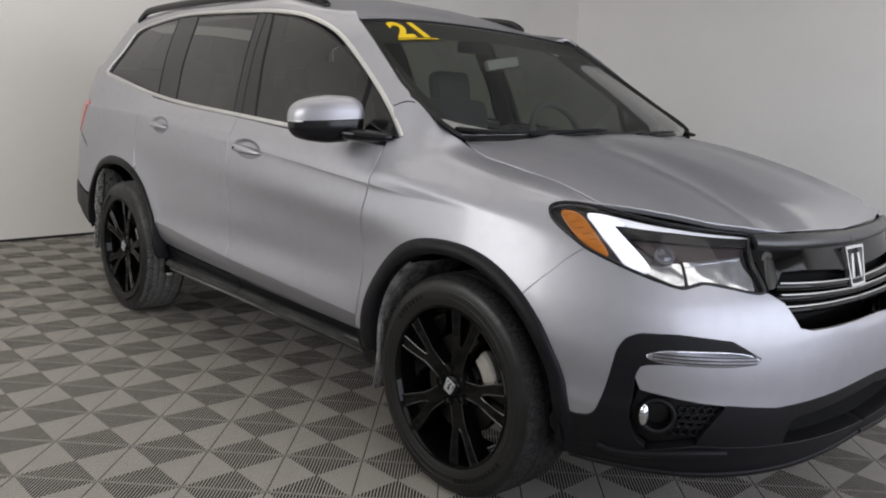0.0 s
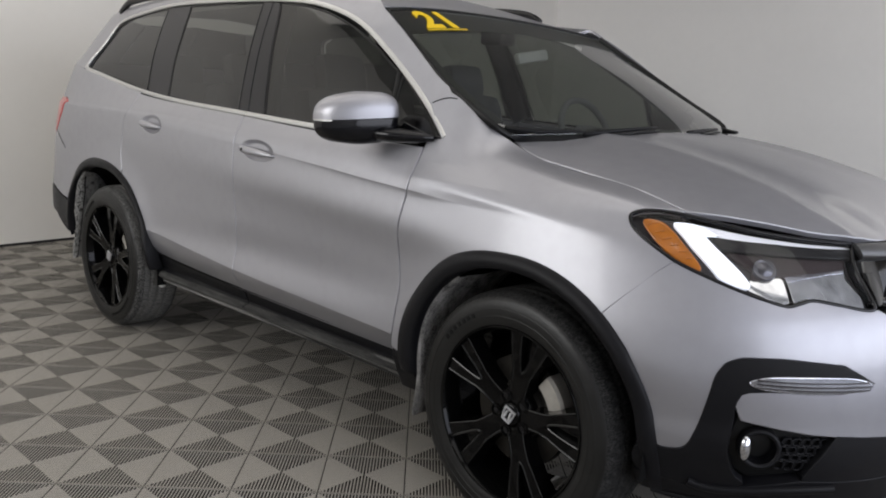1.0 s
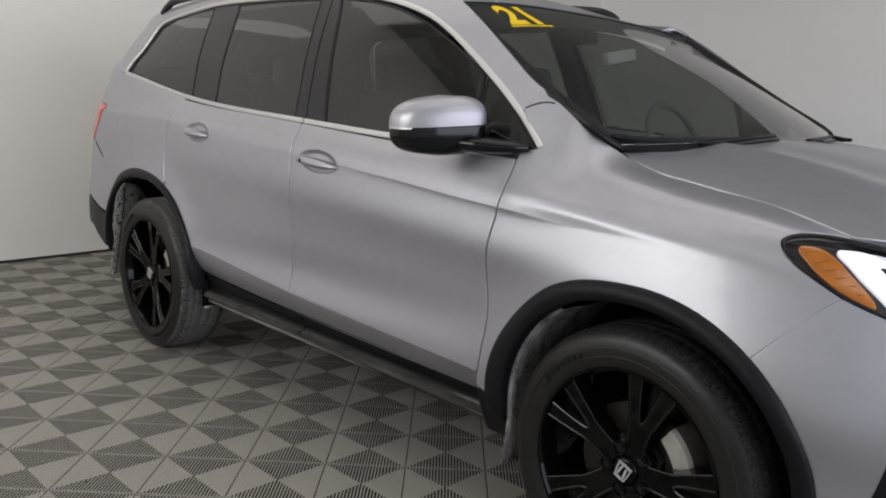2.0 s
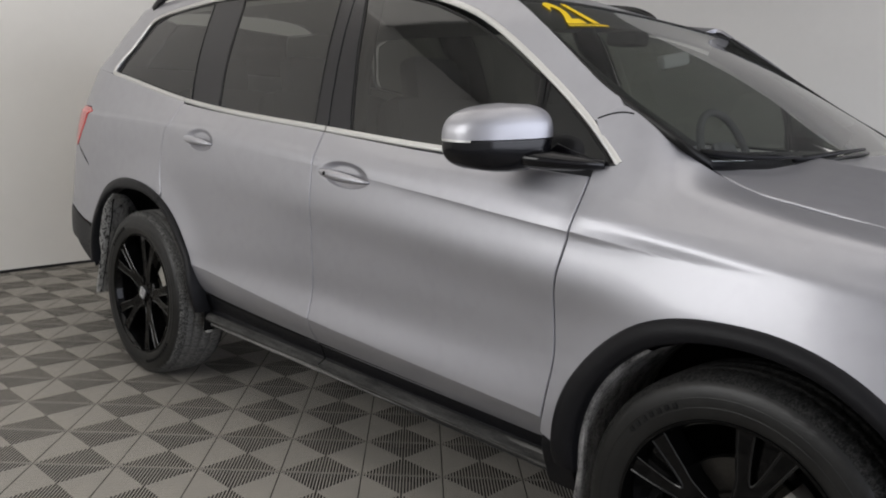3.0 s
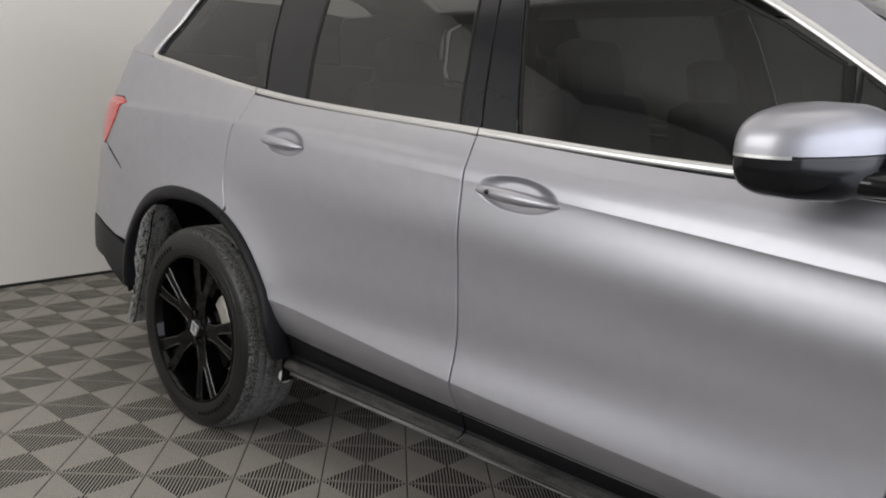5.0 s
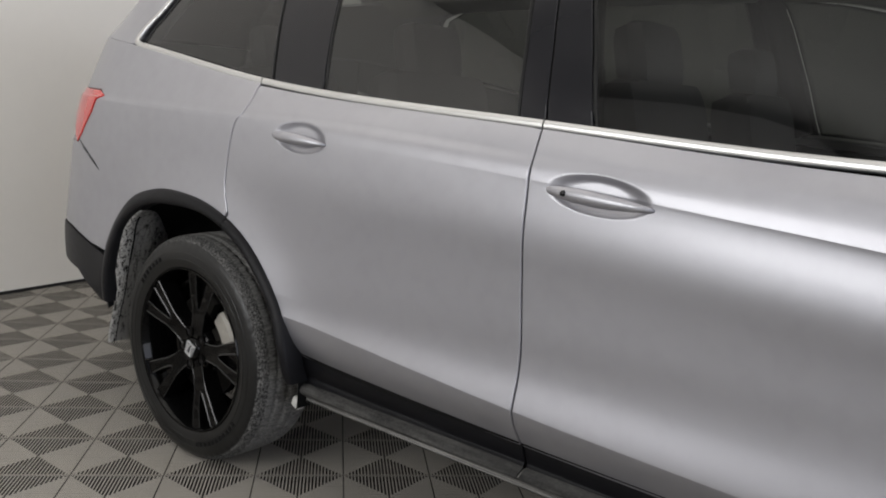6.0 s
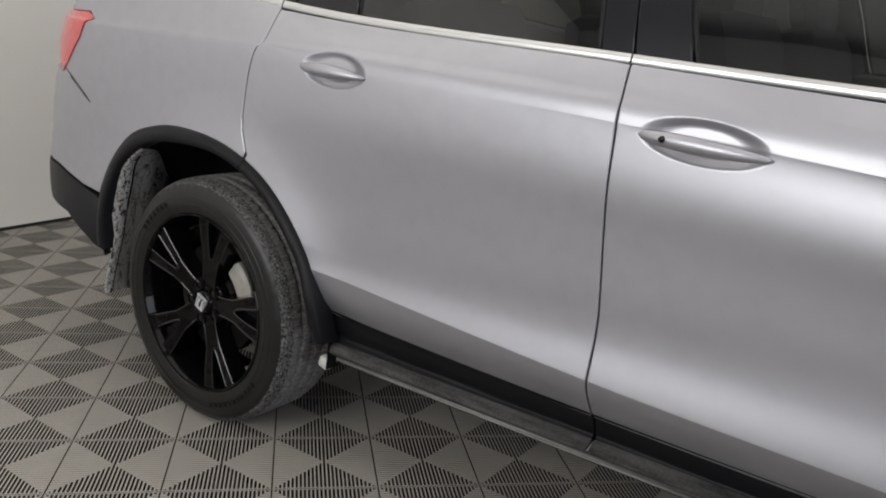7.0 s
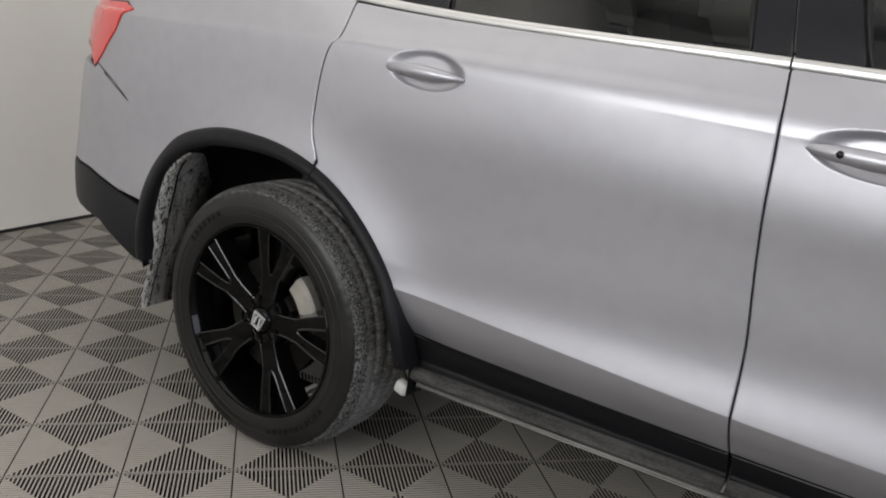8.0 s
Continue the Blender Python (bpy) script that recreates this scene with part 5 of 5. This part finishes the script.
        for ob, tm in ((arm, turn_k), (web, turn_k), (nut, turn_n), (well, turn_n)):
            ob.parent = r
            ob.matrix_local = tm
    vv, ff = lathe([(.082, -.055), (.080, -.086), (.072, -.094), (.040, -.096), (.037, -.090), (.035, -.100), (.030, -.104), (.001, -.105)], 48)
    sharp(part("hub", (vv, ff), RIM, r), 40)
    badge("hub_emblem", Vector((0, -.107, 0)), Matrix.Rotation(radians(24), 4, "Y"), .041, .042, r, .005)
    vv, ff = lathe([(.075, -.02), (.168, -.02), (.170, -.022), (.170, -.046), (.168, -.048), (.095, -.048), (.09, -.060), (.05, -.062), (.001, -.062)], 64)
    sharp(part("brake_disc", (vv, ff), STEEL, w, "bare steel brake disc"), 40)
    arc = [(.126, -.070), (.172, -.070), (.180, -.060), (.180, .004), (.172, .012), (.126, .012), (.118, .004), (.118, -.060)]
    vv, ff, n = [], [], len(arc)
    for i in range(13):
        a = radians(12 + i * 3.4)
        f = 1 - .10 * abs(i / 6 - 1) ** 4
        vv += [((.155 + (r - .155) * f) * math.cos(a), y, (.155 + (r - .155) * f) * math.sin(a)) for r, y in arc]
    for i in range(12):
        ff += [(i * n + q, i * n + (q + 1) % n, (i + 1) * n + (q + 1) % n, (i + 1) * n + q) for q in range(n)]
    ff += [tuple(range(n))[::-1], tuple(12 * n + q for q in range(n))]
    bm = (vv, ff)
    sharp(part("brake_caliper", bm, SILVER_CAL, w, "grey cast brake caliper"))
    return w


SILVER_CAL = mat("cast_caliper", (.42, .40, .36), .45, .5, var=.3, scale=30, bump=.3, bscale=300)
for end, rubber, wear in ((1, TREAD_F, "black tyre with a worn tread"), (-1, TREAD, "black tyre with a dusty grey tread")):
    w0 = wheel(rubber, wear)
    w0.parent = car
    w0.location = (end * AXLE, -.845, HUB)
    w0["label"] = "black five-spoke alloy wheel"
    copy_thing(w0, pose(end * AXLE, .845, HUB, 0, 0, 180))


# ---------- tail, underside and cabin ----------
def rear_end(m):
    black = arch(-1, .55, 155, 176, 6) + [(-1.885, 2.4), (-1.93, 2.5), (-2.0, 3.1), (-2.09, 3.9), (-2.3, 4.2), (-3.05, 4.2), (-3.05, 5.3), (-2.6, 5.35), (-2.153, 5.30), (-2.0, 4.98)]
    panel("rear_bumper", side, black, CLAD, car, off=.003, mirror=m, label="matt black rear bumper cladding", flange=.02)
    panel("bumper_foot", side, dense([(-1.93, 1.6), (-3.05, 1.6), (-3.05, 4.3), (-2.3, 4.3), (-2.09, 4.0), (-2.0, 3.2)], 4), CLAD, car, off=-.09, mirror=m)
    gate = [(-2.42, 5.5), (-2.42, 7.2), (-2.21, 7.5), (-2.37, 8.95), (-2.37, 9.95), (-3.05, 9.95), (-3.05, 5.4)]
    panel("tailgate", side, dense(gate, 4), PAINT, car, mirror=m)


both(rear_end)
for m in (False, True):
    panel("rear_window", house, dense([(-3.135, .03), (-3.135, 2.9), (-2.46, 2.55), (-2.51, 1.5), (-2.51, .03)], 5), GLOSS, car, mirror=m, label="dark rear window")
boxed("underbody", (-.05, 0, .34), (3.9, 1.14, .20), .03, DARK, car)
boxed("engine_bay", (1.72, 0, .62), (.80, 1.10, .52), .05, DARK, car)
boxed("boot_floor", (-1.8, 0, .62), (1.1, 1.10, .52), .05, DARK, car)
boxed("dashboard", (1.02, 0, 1.03), (.50, 1.44, .26), .09, FABRIC, car, "black dashboard")
boxed("centre_console", (.35, 0, .72), (.9, .26, .36), .05, FABRIC, car)
vv, ff = [], []
for i, s in enumerate(np.linspace(-2.1, .30, 14)):
    for j, v in enumerate(np.linspace(2.3, 5, 8)):
        vv.append(tuple((house(float(s), float(v))[0] - np.array([0, 0, .035])).tolist()))
for i in range(13):
    ff += [(i * 8 + j, i * 8 + j + 1, i * 8 + 9 + j, i * 8 + 8 + j) for j in range(7)]
for m in (False, True):
    part("headlining", ([(x, -y if m else y, z) for x, y, z in vv], ff), LINING, car, "pale grey headlining")


def seat(name, x, y):
    s = boxed(name, (x, y, .74), (.54, .52, .20), .06, FABRIC, car, "black cloth seat with headrest")
    lean = Matrix.Rotation(radians(-12), 4, "Y")
    boxed("backrest", (x - .29, y, 1.03), (.16, .48, .56), .075, FABRIC, s, turn=lean)
    boxed("headrest", (x - .35, y, 1.365), (.11, .25, .18), .052, FABRIC, s, turn=lean)
    bm = bmesh.new()
    for dy in (-.06, .06):
        box(bm, (x - .34, y + dy, 1.29), (.012, .012, .08), .003)
    part("headrest_posts", bm, CHROME, s)


for x, y in ((.19, -.40), (.19, .40), (-.56, -.42), (-.52, .42), (-1.30, -.40), (-1.30, .40)):
    seat("seat", x, y)
ring = [(0, .178 * math.cos(t), .178 * math.sin(t)) for t in (2 * math.pi * i / 32 for i in range(33))]
sw = Matrix.Translation((.66, .39, 1.14)) @ Matrix.Rotation(radians(-24), 4, "Y")
wheel_rim = part("steering_wheel", tube([tuple(sw @ Vector(p)) for p in ring], .015, 10), FABRIC, car, "black steering wheel")
bm = bmesh.new()
box(bm, (0, 0, 0), (.05, .15, .11), .03, turn=sw)
for a in (0, 180, 270):
    box(bm, (0, 0, 0), (.02, .14, .035), .006, turn=sw @ Matrix.Rotation(radians(a), 4, "X") @ Matrix.Translation((0, .10, 0)))
part("steering_boss", bm, FABRIC, wheel_rim)
boxed("rear_view_mirror", (.62, .006, 1.472), (.03, .24, .048), .014, GREY_TRIM, car, "small grey-backed rear-view mirror", turn=pose(0, 0, 0, 8, -10, 8))
boxed("sensor_box", (.43, 0, 1.545), (.12, .10, .05), .015, DARK, car)
both(lambda m: part("inner_pillar", tube([tuple((house(s, v)[0] * np.array([1, -1 if m else 1, 1]) + np.array([-.03, .075 * (-1 if m else 1), -.045])).tolist()) for s, v in ((1.0, .6), (.746, 1.24), (.47, 1.85))], .036, 8), DARK, car))
both(lambda m: part("inner_pillar", tube([tuple((house(s, v)[0] * np.array([1, -1 if m else 1, 1]) + np.array([0, .06 * (-1 if m else 1), 0])).tolist()) for s, v in ((-.10, .0), (-.16, 1.0), (-.22, 2.1))], .045, 8), DARK, car))

# price-year sticker inside the windscreen
fc = bpy.data.curves.new("sticker_text", "FONT")
fc.body, fc.size, fc.extrude, fc.offset = "21", .21, .0006, .007
fc.space_character = 1.05
tmp = new("tmp_text", fc)
me = bpy.data.meshes.new_from_object(tmp.evaluated_get(bpy.context.evaluated_depsgraph_get()))
bpy.data.objects.remove(tmp)
tb = bmesh.new()
tb.from_mesh(me)


def on_screen(x, y):
    """Lays flat sticker coordinates (across, up) on the windscreen."""
    q, n = on_skin(screen_skin, -.755 + x / .70, .808 + y / 1.02, .004)
    return q


for vtx in tb.verts:
    vtx.co = on_screen(vtx.co.x - .02, vtx.co.y) + Vector((0, 0, vtx.co.z))
sticker = part("year_sticker", tb, STICKER, car, "yellow year numerals stuck on the windscreen")
bars = bmesh.new()
for i in range(18):
    a, b = -.03 + i * .0125, -.03 + i * .0125 + .009
    bars.faces.new([bars.verts.new(on_screen(x, y)) for x, y in ((a, -.028), (b, -.028), (b, -.014), (a, -.014))])
part("sticker_line", bars, STICKER, sticker, "yellow line of small lettering")


# ---------- ribbed floor tiles: ribs run across each border, so that they meet round every corner ----------
D = .2 * math.sqrt(2)
TURN_TILES = radians(45 + 1.338)
ORIGIN = Vector((.0763, -1.6626, 0))
U, V = Vector((math.cos(TURN_TILES), math.sin(TURN_TILES), 0)), Vector((-math.sin(TURN_TILES), math.cos(TURN_TILES), 0))


def tile_mesh():
    verts, faces, side_face = [], [], []
    n, h, g = 26, D / 2, .0013
    pitch = D / n

    def bar(u0, u1, v0, v1, swap, ends):
        """A rib along v; ends gives the slanted start."""
        lo = len(verts)
        c0, c1 = ends
        top = [(u0, c0), (u1, c1), (u1, v1), (u0, v1)]
        for z in (0, -.020):
            for a, b in top:
                verts.append((b, a, z) if swap else (a, b, z))
        quads = [(0, 1, 2, 3), (0, 3, 7, 4), (1, 5, 6, 2), (0, 4, 5, 1)]
        for q in quads:
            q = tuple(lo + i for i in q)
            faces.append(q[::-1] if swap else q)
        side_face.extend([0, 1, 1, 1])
    for sgn in (1, -1):
        for swap in (False, True):
            for k in range(n):
                c = (k + .5) * pitch - h
                half = pitch * (.435 if swap else .22)
                a, b = c - half, c + half
                if swap is False:
                    rim = h - g
                else:
                    rim = h - g - .0006
                e0, e1 = abs(a) * sgn, abs(b) * sgn
                v1 = rim * sgn
                if abs(c) > h - pitch * .4:
                    continue
                if sgn > 0:
                    bar(a, b, 0, v1, swap, (e0, e1))
                else:
                    bar(b, a, 0, v1, swap, (e1, e0))
    # narrow bars along the borders that the ribs of the dark fields cross
    for s in (1, -1):
        lo = len(verts)
        y0, y1 = s * (h - g), s * (h - g - .0042)
        for z in (.0004, -.020):
            verts.extend([(-h + g, y0, z), (h - g, y0, z), (h - g, y1, z), (-h + g, y1, z)])
        for q in ((0, 1, 2, 3), (0, 4, 5, 1), (2, 6, 7, 3)):
            q = tuple(lo + i for i in q)
            faces.append(q if s < 0 else q[::-1])
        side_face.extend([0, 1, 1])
    return verts, faces, side_face


tv, tf, shade_index = tile_mesh()
tile_data = bpy.data.meshes.new("floor_tile")
tile_data.from_pydata(tv, [], tf)
tile_data.materials.append(TILE)
# upright rib faces take the darker colour that stands for groove shade
tile_data.materials.append(RIB_SHADE)
tile_data.polygons.foreach_set("material_index", shade_index)
surface = empty("tile_floor")
tagged(surface, "grey ribbed plastic floor tiles with a diamond pattern", "floor tiles", kind="structure")
rest_v, rest_f, near = [], [], 0
tva = np.array(tv)
wa, wb = Vector((*W1, 0)), Vector((*W2, 0))
wd = (wb - wa).normalized()
wn = Vector((-wd.y, wd.x, 0))
for i in range(-24, 25):
    for j in range(-24, 25):
        c = ORIGIN + U * ((i + .5) * D) + V * ((j + .5) * D)
        if not (-4.6 < c.x < 4.2 and -3.6 < c.y < 3.4) or (c - wa).dot(wn) < -.14:
            continue
        if -3.0 < c.x < 1.7 and -2.55 < c.y < -.15 + .1 * (c.x < -1.9) or (-3.9 < c.x <= -3.0 and -1.6 < c.y < .4):
            if near < 300:
                near += 1
                t = new("floor_tile", tile_data)
                t.parent = surface
                t.matrix_local = Matrix.Translation(c) @ Matrix.Rotation(TURN_TILES, 4, "Z")
                continue
        lo = len(rest_v)
        rest_v += [tuple(c + U * float(x) + V * float(y) + Vector((0, 0, float(z)))) for x, y, z in tva]
        rest_f += [tuple(lo + k for k in f) for f in tf]
rest = part("outer_tiles", (rest_v, rest_f), TILE, surface)
rest["kind"] = "stuff"
rest.data.materials.append(RIB_SHADE)
rest.data.polygons.foreach_set("material_index", shade_index * (len(rest.data.polygons) // len(shade_index)))
rest.data.polygons.foreach_set("use_smooth", [False] * len(rest.data.polygons))
for nm, x0, x1, y0, y1 in (("plain_floor_south", -3.3, 7.3, -5.55, -3.75), ("plain_floor_east", 4.4, 7.3, -3.75, 6.75), ("plain_floor_north", -4.3, 4.4, 3.6, 6.75)):
    tagged(part(nm, box(bmesh.new(), ((x0 + x1) / 2, (y0 + y1) / 2, -.007), (x1 - x0, y1 - y0, .010)), CONCRETE), "plain grey floor beyond the tiled bay", "floor", kind="structure")

# specks of grit on the tiles
rng = random.Random(5)
bm = bmesh.new()
for x, y in ((-1.16, -.644), (-.867, -.536), (-.966, -.70)) + tuple((rng.uniform(-2.4, .6), rng.uniform(-1.9, -1.0)) for _ in range(12)):
    r = rng.uniform(.0025, .005)
    bmesh.ops.create_icosphere(bm, subdivisions=1, radius=r, matrix=Matrix.Translation((x, y, r * .5)) @ Matrix.Diagonal((1.3, 1, .6, 1)))
tagged(part("floor_grit", bm, BASE), "dark specks of grit lying on the tiles", "grit", kind="stuff")
